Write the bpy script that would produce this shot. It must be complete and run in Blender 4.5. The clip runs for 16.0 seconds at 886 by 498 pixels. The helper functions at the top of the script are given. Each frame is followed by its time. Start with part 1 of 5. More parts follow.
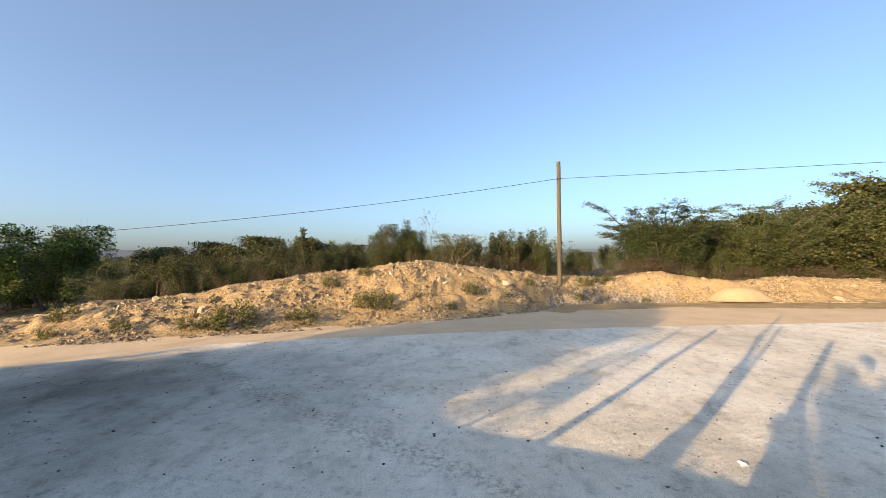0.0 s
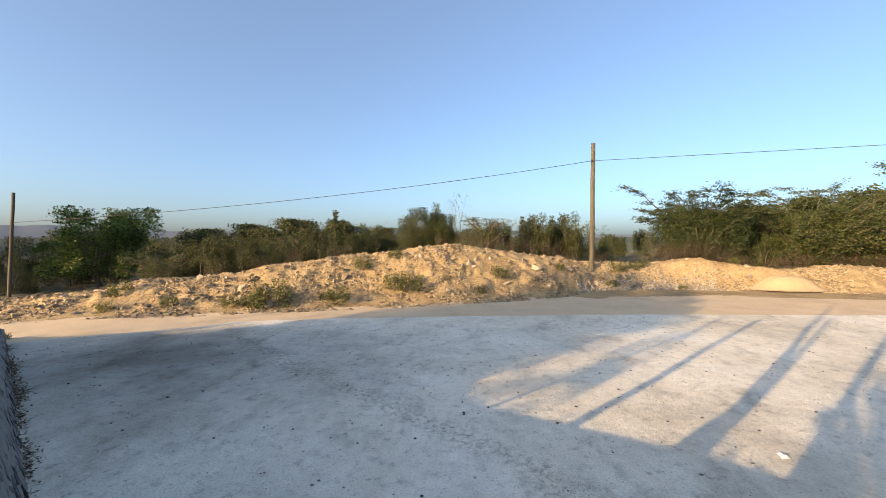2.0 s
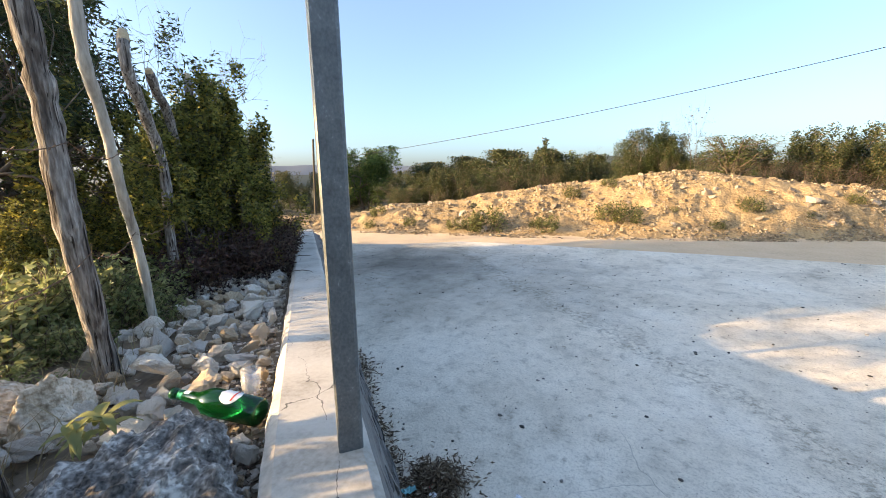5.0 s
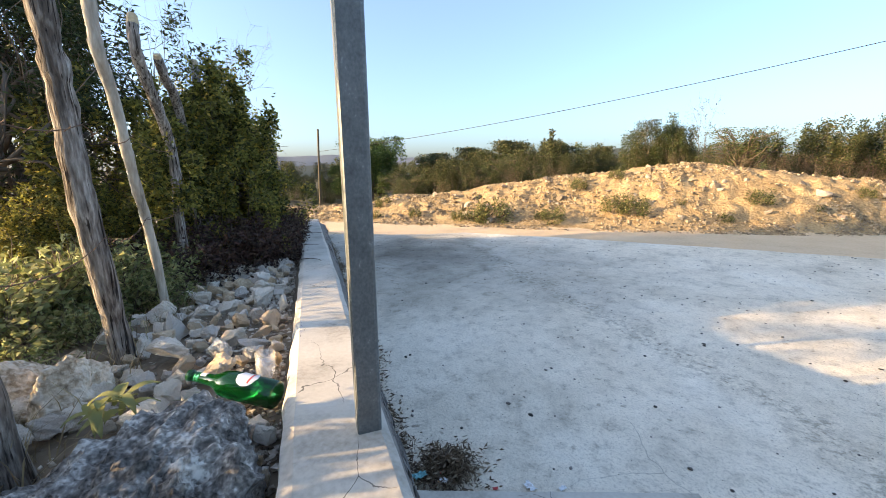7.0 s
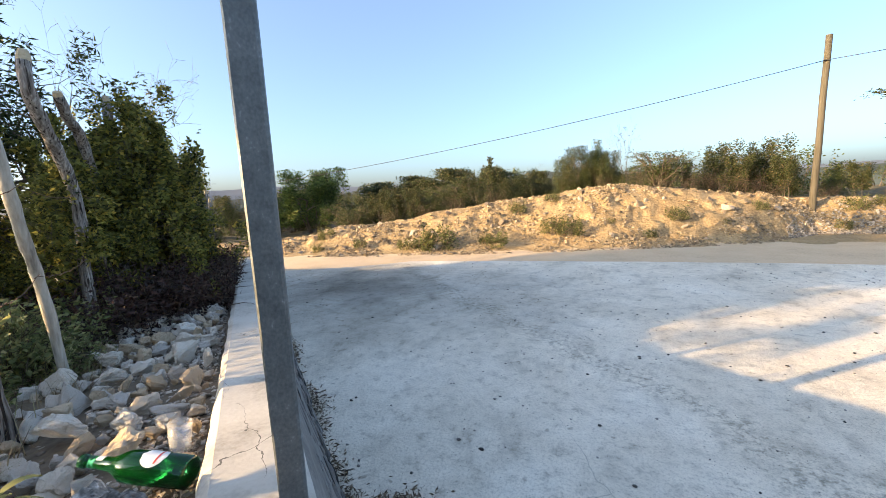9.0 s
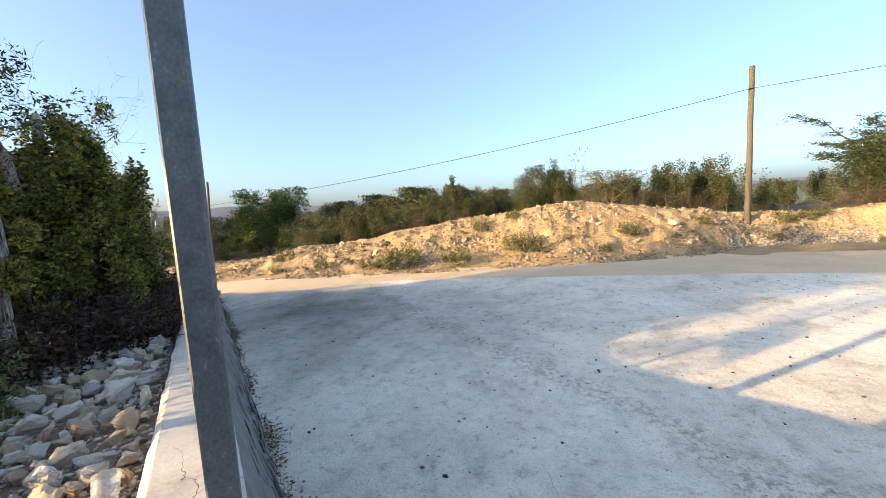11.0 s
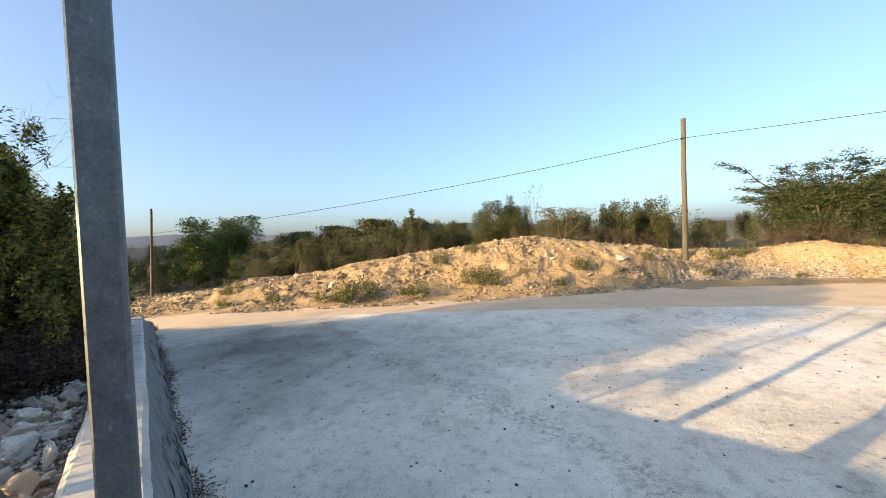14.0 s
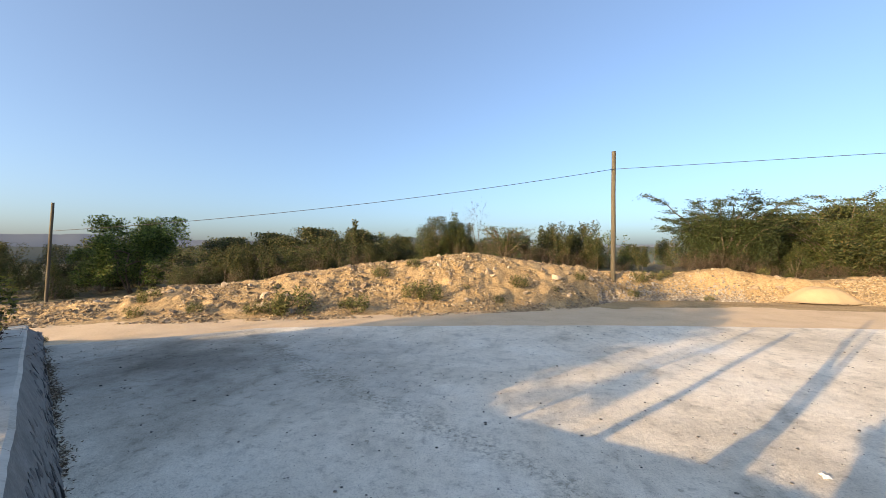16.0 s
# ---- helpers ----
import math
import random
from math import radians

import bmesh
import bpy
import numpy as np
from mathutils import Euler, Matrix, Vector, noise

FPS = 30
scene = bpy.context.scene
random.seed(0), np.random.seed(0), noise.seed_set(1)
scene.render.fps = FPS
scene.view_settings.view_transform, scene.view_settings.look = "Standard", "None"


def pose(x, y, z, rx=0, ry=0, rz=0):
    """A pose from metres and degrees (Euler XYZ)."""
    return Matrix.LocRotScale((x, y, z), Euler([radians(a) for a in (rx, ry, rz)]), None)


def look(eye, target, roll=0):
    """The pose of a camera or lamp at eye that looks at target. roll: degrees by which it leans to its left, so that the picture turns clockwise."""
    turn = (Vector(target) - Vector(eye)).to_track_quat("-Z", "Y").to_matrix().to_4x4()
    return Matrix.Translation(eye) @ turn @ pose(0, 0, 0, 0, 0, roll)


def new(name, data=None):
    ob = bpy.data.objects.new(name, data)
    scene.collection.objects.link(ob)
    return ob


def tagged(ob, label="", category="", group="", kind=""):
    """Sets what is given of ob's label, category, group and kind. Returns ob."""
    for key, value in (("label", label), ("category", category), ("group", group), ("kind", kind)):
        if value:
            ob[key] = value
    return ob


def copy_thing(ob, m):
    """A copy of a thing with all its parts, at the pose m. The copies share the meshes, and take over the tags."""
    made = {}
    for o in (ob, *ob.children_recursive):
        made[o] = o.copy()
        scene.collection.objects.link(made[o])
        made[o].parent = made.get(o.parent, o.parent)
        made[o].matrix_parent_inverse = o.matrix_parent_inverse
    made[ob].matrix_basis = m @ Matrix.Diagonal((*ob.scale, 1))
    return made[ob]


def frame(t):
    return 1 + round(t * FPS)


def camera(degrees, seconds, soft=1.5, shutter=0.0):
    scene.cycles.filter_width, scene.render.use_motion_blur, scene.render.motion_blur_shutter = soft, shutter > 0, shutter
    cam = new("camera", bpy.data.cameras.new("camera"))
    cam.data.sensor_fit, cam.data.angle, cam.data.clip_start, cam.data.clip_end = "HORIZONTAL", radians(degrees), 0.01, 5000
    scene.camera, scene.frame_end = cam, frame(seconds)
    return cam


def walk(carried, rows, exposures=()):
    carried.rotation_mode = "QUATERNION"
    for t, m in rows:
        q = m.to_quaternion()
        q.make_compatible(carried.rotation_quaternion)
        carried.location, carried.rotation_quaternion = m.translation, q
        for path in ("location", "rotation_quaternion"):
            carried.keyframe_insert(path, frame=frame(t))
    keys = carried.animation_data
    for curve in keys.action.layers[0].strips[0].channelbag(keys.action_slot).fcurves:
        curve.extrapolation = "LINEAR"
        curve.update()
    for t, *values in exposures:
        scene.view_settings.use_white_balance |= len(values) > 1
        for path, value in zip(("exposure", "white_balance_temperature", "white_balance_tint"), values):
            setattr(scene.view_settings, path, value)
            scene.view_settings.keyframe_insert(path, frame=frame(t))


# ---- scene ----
cam = camera(98.4, 16.0, soft=0.6)
PATH = [
    (0, (0.453, 0.225, 1.268), (0.345, 2.222, 1.317), -0.6),
    (0.5, (0.426, 0.223, 1.261), (0.306, 2.218, 1.303), -0.7),
    (1, (0.434, 0.209, 1.261), (0.286, 2.204, 1.287), -0.5),
    (1.5, (0.453, 0.213, 1.268), (0.265, 2.205, 1.269), -0.5),
    (2, (0.431, 0.21, 1.258), (0.175, 2.193, 1.223), -0.0),
    (2.5, (0.41, 0.198, 1.257), (0.039, 2.161, 1.161), 0.8),
    (3, (0.366, 0.178, 1.236), (-0.311, 2.045, 1.002), 1.2),
    (3.5, (0.296, 0.113, 1.202), (-0.742, 1.78, 0.82), 0.5),
    (4, (0.306, 0.101, 1.196), (-0.846, 1.688, 0.804), -0.7),
    (4.5, (0.324, 0.095, 1.206), (-0.856, 1.666, 0.831), -1.2),
    (7, (0.292, 0.069, 1.185), (-0.902, 1.617, 0.764), -0.7),
    (7.5, (0.317, 0.102, 1.217), (-0.819, 1.702, 0.831), -1.5),
    (8, (0.322, 0.109, 1.221), (-0.754, 1.758, 0.871), -2.3),
    (8.5, (0.327, 0.117, 1.22), (-0.7, 1.805, 0.904), -2.8),
    (9, (0.326, 0.117, 1.221), (-0.659, 1.832, 0.927), -2.8),
    (9.5, (0.323, 0.118, 1.224), (-0.616, 1.863, 0.95), -2.6),
    (10, (0.331, 0.142, 1.227), (-0.558, 1.916, 0.98), -2.8),
    (12.5, (0.358, 0.144, 1.246), (-0.416, 1.98, 1.075), -3.8),
    (13, (0.361, 0.142, 1.246), (-0.391, 1.99, 1.103), -3.7),
    (13.5, (0.365, 0.141, 1.248), (-0.342, 2.009, 1.145), -3.3),
    (14, (0.376, 0.159, 1.257), (-0.25, 2.057, 1.2), -2.4),
    (14.5, (0.375, 0.166, 1.25), (-0.151, 2.095, 1.24), -1.4),
    (15, (0.416, 0.187, 1.265), (-0.016, 2.14, 1.279), -0.4),
    (15.5, (0.416, 0.188, 1.262), (0.048, 2.154, 1.281), 0.2),
    (16, (0.397, 0.202, 1.245), (0.053, 2.172, 1.259), 0.2),
]
EXPOSURES = [(0, 1.42, 6850, 8), (2.0, 1.44, 6850, 8), (3.5, 1.85, 6850, 8), (7.0, 2.05, 6850, 8), (10.0, 1.9, 6850, 8), (12.5, 1.88, 6850, 8), (14.5, 1.62, 6850, 8), (16.0, 1.47, 6850, 8)]
walk(cam, [(t, look(eye, target, roll)) for t, eye, target, roll in PATH], EXPOSURES)

# ---------------- world, sun ----------------
SUN_EL = radians(13.0)
TO_SUN = Vector((-0.666 * math.cos(SUN_EL), -0.746 * math.cos(SUN_EL), math.sin(SUN_EL)))
world = bpy.data.worlds.new("world")
scene.world = world
world.use_nodes = True
wn = world.node_tree.nodes
sky = wn.new("ShaderNodeTexSky")
sky.sky_type = 'NISHITA'
sky.sun_disc = False
sky.sun_elevation = SUN_EL
sky.sun_rotation = math.atan2(TO_SUN.x, TO_SUN.y)
sky.air_density = 0.8
sky.dust_density = 2.8
sky.ozone_density = 3.4
wn["Background"].inputs["Strength"].default_value = 0.15
haze = wn.new("ShaderNodeMix")      # even veil of dry-season haze
haze.data_type = 'RGBA'
haze.inputs[0].default_value = 0.27
haze.inputs[7].default_value = (1.0, 1.12, 1.37, 1)
world.node_tree.links.new(sky.outputs[0], haze.inputs[6])
world.node_tree.links.new(haze.outputs[2], wn["Background"].inputs["Color"])
sun = new("sun", bpy.data.lights.new("sun", 'SUN'))
sun.data.energy = 3.8
sun.data.angle = radians(0.6)
sun.data.color = (1.0, 0.69, 0.38)
sun.matrix_world = look(TO_SUN * 60, (0, 0, 0))

# ---------------- small tools ----------------
U = Vector((-0.842, 0.540, 0))      # along the wall, away
N = Vector((0.540, 0.842, 0))       # from the wall into the lot
rng = np.random.default_rng(7)


def W(s, d, z=0.0):
    return U * s + N * d + Vector((0, 0, z))


def wall_top(s):
    return 0.655 - 0.052 * max(0.0, s - 0.6)


def node_mat(name, stops, scale=4.0, fine=60.0, rough=0.85, bump=0.3, metal=0.0, spec=0.3, bump_dist=0.01, per_object=0.0, per_island=0.0, stretch=(1, 1, 1), mid=0.45):
    """Colour from two scales of noise through a ramp, with relief from both."""
    m = bpy.data.materials.new(name)
    m.use_nodes = True
    nt = m.node_tree
    nd, ln = nt.nodes, nt.links
    b = nd["Principled BSDF"]
    co = nd.new("ShaderNodeTexCoord")
    mp = nd.new("ShaderNodeMapping")
    mp.inputs["Scale"].default_value = stretch
    ln.new(co.outputs["Object"], mp.inputs["Vector"])
    n1 = nd.new("ShaderNodeTexNoise")
    n1.inputs["Scale"].default_value = scale
    n1.inputs["Detail"].default_value = 6
    n1.inputs["Roughness"].default_value = 0.62
    n2 = nd.new("ShaderNodeTexNoise")
    n2.inputs["Scale"].default_value = fine
    n2.inputs["Detail"].default_value = 4
    for n in (n1, n2):
        ln.new(mp.outputs[0], n.inputs["Vector"])
    mx = nd.new("ShaderNodeMath")
    mx.operation = 'MULTIPLY_ADD'
    mx.inputs[1].default_value = 1 - mid
    sc = nd.new("ShaderNodeMath")
    sc.operation = 'MULTIPLY'
    sc.inputs[1].default_value = mid
    ln.new(n2.outputs["Fac"], sc.inputs[0])
    ln.new(n1.outputs["Fac"], mx.inputs[0])
    ln.new(sc.outputs[0], mx.inputs[2])
    last = mx.outputs[0]
    for amount, node, out in ((per_object, "ShaderNodeObjectInfo", "Random"), (per_island, "ShaderNodeNewGeometry", "Random Per Island")):
        if amount:
            oi = nd.new(node)
            ad = nd.new("ShaderNodeMath")
            ad.operation = 'MULTIPLY_ADD'
            ad.inputs[1].default_value = amount
            sb = nd.new("ShaderNodeMath")
            sb.operation = 'SUBTRACT'
            sb.inputs[1].default_value = amount / 2
            ln.new(oi.outputs[out], ad.inputs[0])
            ln.new(last, ad.inputs[2])
            ln.new(ad.outputs[0], sb.inputs[0])
            last = sb.outputs[0]
    rp = nd.new("ShaderNodeValToRGB")
    el = rp.color_ramp.elements
    while len(el) < len(stops):
        el.new(0.5)
    for e, (p, c) in zip(el, stops):
        e.position, e.color = p, (*c, 1)
    ln.new(last, rp.inputs[0])
    ln.new(rp.outputs[0], b.inputs["Base Color"])
    b.inputs["Roughness"].default_value = rough
    b.inputs["Metallic"].default_value = metal
    b.inputs["Specular IOR Level"].default_value = spec
    if bump:
        bp = nd.new("ShaderNodeBump")
        bp.inputs["Strength"].default_value = bump
        bp.inputs["Distance"].default_value = bump_dist
        ln.new(mx.outputs[0], bp.inputs["Height"])
        ln.new(bp.outputs[0], b.inputs["Normal"])
    return m


def leaf_mat(name, dark, light, dry=None, trans=0.35):
    m = bpy.data.materials.new(name)
    m.use_nodes = True
    nd, ln = m.node_tree.nodes, m.node_tree.links
    b = nd["Principled BSDF"]
    g = nd.new("ShaderNodeNewGeometry")
    rp = nd.new("ShaderNodeValToRGB")
    el = rp.color_ramp.elements
    el[0].position, el[0].color = 0.0, (*dark, 1)
    el[1].position, el[1].color = 0.85, (*light, 1)
    if dry:
        e = el.new(0.97)
        e.color = (*dry, 1)
    ln.new(g.outputs["Random Per Island"], rp.inputs[0])
    ln.new(rp.outputs[0], b.inputs["Base Color"])
    b.inputs["Roughness"].default_value = 0.55
    b.inputs["Specular IOR Level"].default_value = 0.3
    tr = nd.new("ShaderNodeBsdfTranslucent")
    ln.new(rp.outputs[0], tr.inputs["Color"])
    mixs = nd.new("ShaderNodeMixShader")
    mixs.inputs[0].default_value = trans
    ln.new(b.outputs[0], mixs.inputs[1])
    ln.new(tr.outputs[0], mixs.inputs[2])
    ln.new(mixs.outputs[0], nd["Material Output"].inputs["Surface"])
    return m


def plain_mat(name, color, rough=0.5, metal=0.0, alpha=1.0, trans=0.0):
    m = bpy.data.materials.new(name)
    m.use_nodes = True
    b = m.node_tree.nodes["Principled BSDF"]
    b.inputs["Base Color"].default_value = (*color, 1)
    b.inputs["Roughness"].default_value = rough
    b.inputs["Metallic"].default_value = metal
    b.inputs["Transmission Weight"].default_value = trans
    return m


# ---------------- materials ----------------


def add_cracks(m, scale, width, dark, wander):
    """Fine dark cracks along the borders of large uneven cells."""
    nd, ln = m.node_tree.nodes, m.node_tree.links
    b = nd["Principled BSDF"]
    old = b.inputs["Base Color"].links[0].from_socket
    co = nd.new("ShaderNodeTexCoord")
    n = nd.new("ShaderNodeTexNoise")
    n.inputs["Scale"].default_value, n.inputs["Detail"].default_value = scale * 3.0, 6
    ln.new(co.outputs["Object"], n.inputs["Vector"])
    w = nd.new("ShaderNodeVectorMath")
    w.operation = 'MULTIPLY_ADD'
    w.inputs[1].default_value = (wander, wander, wander)
    ln.new(n.outputs["Color"], w.inputs[0])
    ln.new(co.outputs["Object"], w.inputs[2])
    v = nd.new("ShaderNodeTexVoronoi")
    v.feature = 'DISTANCE_TO_EDGE'
    v.inputs["Scale"].default_value = scale
    ln.new(w.outputs[0], v.inputs["Vector"])
    gate = nd.new("ShaderNodeTexNoise")
    gate.inputs["Scale"].default_value = scale * 1.3
    ln.new(co.outputs["Object"], gate.inputs["Vector"])
    g = nd.new("ShaderNodeMapRange")
    g.inputs[1].default_value, g.inputs[2].default_value, g.inputs[3].default_value, g.inputs[4].default_value = 0.45, 0.60, 0.0, width
    ln.new(gate.outputs["Fac"], g.inputs[0])
    lt = nd.new("ShaderNodeMath")
    lt.operation = 'LESS_THAN'
    ln.new(v.outputs["Distance"], lt.inputs[0])
    ln.new(g.outputs[0], lt.inputs[1])
    x = nd.new("ShaderNodeMix")
    x.data_type, x.blend_type = 'RGBA', 'MULTIPLY'
    x.inputs[7].default_value = (dark, dark, dark, 1)
    ln.new(lt.outputs[0], x.inputs[0])
    ln.new(old, x.inputs[6])
    ln.new(x.outputs[2], b.inputs["Base Color"])
    return m


def concrete_mat():
    """Pale cast concrete: broad stains, one patch of painted shade, trowel mottling, dark specks and a gritty relief.
    """
    m = bpy.data.materials.new("concrete_slab")
    m.use_nodes = True
    nd, ln = m.node_tree.nodes, m.node_tree.links
    b = nd["Principled BSDF"]
    co = nd.new("ShaderNodeTexCoord")

    def tex(scale, detail, rough=0.6, stretch=None, dist=0.0):
        n = nd.new("ShaderNodeTexNoise")
        n.inputs["Scale"].default_value, n.inputs["Detail"].default_value, n.inputs["Roughness"].default_value = scale, detail, rough
        n.inputs["Distortion"].default_value = dist
        src = co.outputs["Object"]
        if stretch:
            mp = nd.new("ShaderNodeMapping")
            mp.inputs["Scale"].default_value = stretch
            mp.inputs["Rotation"].default_value = (0, 0, 0.9)
            ln.new(src, mp.inputs[0])
            src = mp.outputs[0]
        ln.new(src, n.inputs["Vector"])
        return n.outputs["Fac"]

    def ramp(fac, stops):
        r = nd.new("ShaderNodeValToRGB")
        el = r.color_ramp.elements
        while len(el) < len(stops):
            el.new(0.5)
        for q, (p, c) in zip(el, stops):
            q.position, q.color = p, (*c, 1)
        ln.new(fac, r.inputs[0])
        return r.outputs[0]

    def mult(a, c, f=1.0):
        x = nd.new("ShaderNodeMix")
        x.data_type, x.blend_type = 'RGBA', 'MULTIPLY'
        x.inputs[0].default_value = f
        ln.new(a, x.inputs[6])
        ln.new(c, x.inputs[7])
        return x.outputs[2]

    base = ramp(tex(0.55, 9, 0.66, dist=0.2), [(0.28, (0.58, 0.515, 0.405)), (0.42, (0.79, 0.71, 0.57)), (0.52, (0.89, 0.81, 0.665)), (0.66, (0.96, 0.90, 0.77))])
    mott = ramp(tex(2.6, 9, 0.68, (1, 0.6, 1), 0.15), [(0.30, (0.60, 0.595, 0.58)), (0.45, (0.92, 0.92, 0.915)), (0.58, (1, 1, 1))])
    mid = ramp(tex(11, 6, 0.7), [(0.30, (0.60, 0.59, 0.57)), (0.45, (0.94, 0.94, 0.94)), (0.60, (1, 1, 1))])
    grit = ramp(tex(70, 4, 0.8), [(0.36, (0.45, 0.43, 0.40)), (0.46, (0.90, 0.90, 0.895)), (0.56, (1, 1, 1))])
    speck = ramp(tex(210, 2, 0.6), [(0.34, (0.42, 0.41, 0.39)), (0.44, (0.97, 0.97, 0.97)), (0.6, (1, 1, 1))])
    spots = ramp(tex(16, 3, 0.5), [(0.0, (1, 1, 1)), (0.66, (1, 1, 1)), (0.72, (0.55, 0.53, 0.50))])
    # ragged dark patch near the wall's far end: stain plus painted-in hedge shade
    sx = nd.new("ShaderNodeVectorMath")
    sx.operation = 'SUBTRACT'
    sx.inputs[1].default_value = (-3.3, 4.0, 0)
    ln.new(co.outputs["Object"], sx.inputs[0])
    sm = nd.new("ShaderNodeMapping")
    sm.inputs["Rotation"].default_value = (0, 0, 0.57)
    sm.inputs["Scale"].default_value = (0.32, 0.50, 1)
    ln.new(sx.outputs[0], sm.inputs[0])
    le = nd.new("ShaderNodeVectorMath")
    le.operation = 'LENGTH'
    ln.new(sm.outputs[0], le.inputs[0])
    sa = nd.new("ShaderNodeMath")
    sa.operation = 'MULTIPLY_ADD'
    sa.inputs[1].default_value = 1.5
    ln.new(tex(0.9, 7, 0.65), sa.inputs[0])
    ln.new(le.outputs["Value"], sa.inputs[2])
    nr = nd.new("ShaderNodeMapRange")
    nr.inputs[1].default_value, nr.inputs[2].default_value = 0.85, 2.0
    ln.new(sa.outputs[0], nr.inputs[0])
    stain_and_shade = ramp(nr.outputs[0], [(0.0, (0.34, 0.345, 0.35)), (0.35, (0.62, 0.625, 0.63)), (0.85, (1, 1, 1))])
    # a rough trowelled band that runs across the lot
    bx = nd.new("ShaderNodeMapping")
    bx.vector_type = 'TEXTURE'
    bx.inputs["Location"].default_value = BAND_AT
    bx.inputs["Rotation"].default_value = (0, 0, BAND_TURN)
    ln.new(co.outputs["Object"], bx.inputs[0])
    sep = nd.new("ShaderNodeSeparateXYZ")
    ln.new(bx.outputs[0], sep.inputs[0])
    ba = nd.new("ShaderNodeMath")
    ba.operation = 'MULTIPLY_ADD'
    ba.inputs[1].default_value = 0.9
    ln.new(tex(1.6, 4, 0.6), ba.inputs[0])
    ln.new(sep.outputs["Y"], ba.inputs[2])
    bo = nd.new("ShaderNodeMath")
    bo.operation = 'SUBTRACT'
    bo.inputs[1].default_value = 0.45
    ln.new(ba.outputs[0], bo.inputs[0])
    bb = nd.new("ShaderNodeMath")
    bb.operation = 'ABSOLUTE'
    ln.new(bo.outputs[0], bb.inputs[0])
    bw = nd.new("ShaderNodeMapRange")
    bw.inputs[1].default_value, bw.inputs[2].default_value, bw.inputs[3].default_value, bw.inputs[4].default_value = 0.05, 0.22, 1.0, 0.0
    ln.new(bb.outputs[0], bw.inputs[0])
    rough_band = ramp(tex(24, 6, 0.75), [(0.40, (0.55, 0.54, 0.52)), (0.50, (0.90, 0.90, 0.89)), (0.6, (1, 1, 1))])
    bm_ = nd.new("ShaderNodeMix")
    bm_.data_type = 'RGBA'
    bm_.inputs[6].default_value = (1, 1, 1, 1)
    ln.new(bw.outputs[0], bm_.inputs[0])
    ln.new(rough_band, bm_.inputs[7])
    col = mult(mult(mult(mult(mult(base, mott), mid), grit, 0.6), spots, 0.8), stain_and_shade)
    col = mult(mult(col, speck, 0.5), bm_.outputs[2])
    ln.new(col, b.inputs["Base Color"])
    b.inputs["Roughness"].default_value = 0.93
    b.inputs["Specular IOR Level"].default_value = 0.2
    ad = nd.new("ShaderNodeMath")
    ad.operation = 'MULTIPLY_ADD'
    ad.inputs[1].default_value = 0.35
    ln.new(tex(60, 5, 0.7), ad.inputs[0])
    ln.new(tex(7, 8, 0.7), ad.inputs[2])
    bp = nd.new("ShaderNodeBump")
    bp.inputs["Strength"].default_value, bp.inputs["Distance"].default_value = 0.55, 0.03
    ln.new(ad.outputs[0], bp.inputs["Height"])
    ln.new(bp.outputs[0], b.inputs["Normal"])
    return m


BAND_AT, BAND_TURN = (0.0, 2.8, 0), -0.62
M_CONCRETE = add_cracks(concrete_mat(), 0.4, 0.0012, 0.72, 0.35)
M_COPING = add_cracks(node_mat("cement_coping", [(0.28, (0.26, 0.23, 0.185)), (0.38, (0.41, 0.37, 0.305)), (0.50, (0.54, 0.50, 0.425)), (0.72, (0.64, 0.60, 0.525))], scale=5.0, fine=75, rough=0.9, bump=0.35, bump_dist=0.008, mid=0.28), 2.4, 0.0032, 0.30, 0.14)
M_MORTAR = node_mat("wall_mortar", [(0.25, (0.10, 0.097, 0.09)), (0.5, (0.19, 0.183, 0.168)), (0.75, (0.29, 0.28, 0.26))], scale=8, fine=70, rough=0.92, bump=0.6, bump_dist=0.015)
M_WALLSTONE = node_mat("wall_stone", [(0.25, (0.06, 0.06, 0.06)), (0.5, (0.16, 0.15, 0.14)), (0.8, (0.34, 0.32, 0.29))], scale=12, fine=70, rough=0.9, bump=0.6, per_object=0.3)
M_SAND = node_mat("limestone_sand", [(0.27, (0.12, 0.078, 0.040)), (0.41, (0.27, 0.187, 0.095)), (0.56, (0.40, 0.288, 0.150)), (0.76, (0.51, 0.395, 0.235))], scale=2.2, fine=24, rough=0.95, bump=1.0, bump_dist=0.06, mid=0.5)
M_ROAD = node_mat("road_dust", [(0.25, (0.36, 0.27, 0.18)), (0.45, (0.58, 0.435, 0.275)), (0.7, (0.68, 0.53, 0.355))], scale=1.4, fine=35, rough=0.95, bump=0.6, bump_dist=0.02, mid=0.45)
M_PILE = node_mat("sieved_sand", [(0.3, (0.36, 0.265, 0.150)), (0.7, (0.47, 0.355, 0.215))], scale=4, fine=120, rough=0.95, bump=0.4)
M_ROCK = node_mat("limestone_rock", [(0.22, (0.18, 0.13, 0.08)), (0.33, (0.47, 0.385, 0.275)), (0.45, (0.69, 0.605, 0.485)), (0.62, (0.84, 0.775, 0.67))], scale=17, fine=95, rough=0.93, bump=0.6, bump_dist=0.02, per_object=0.2)
M_PALEROCK = node_mat("pale_boulder", [(0.30, (0.10, 0.07, 0.045)), (0.41, (0.36, 0.28, 0.19)), (0.51, (0.62, 0.53, 0.405)), (0.66, (0.82, 0.745, 0.63))], scale=16, fine=80, rough=0.93, bump=1.0, bump_dist=0.015)
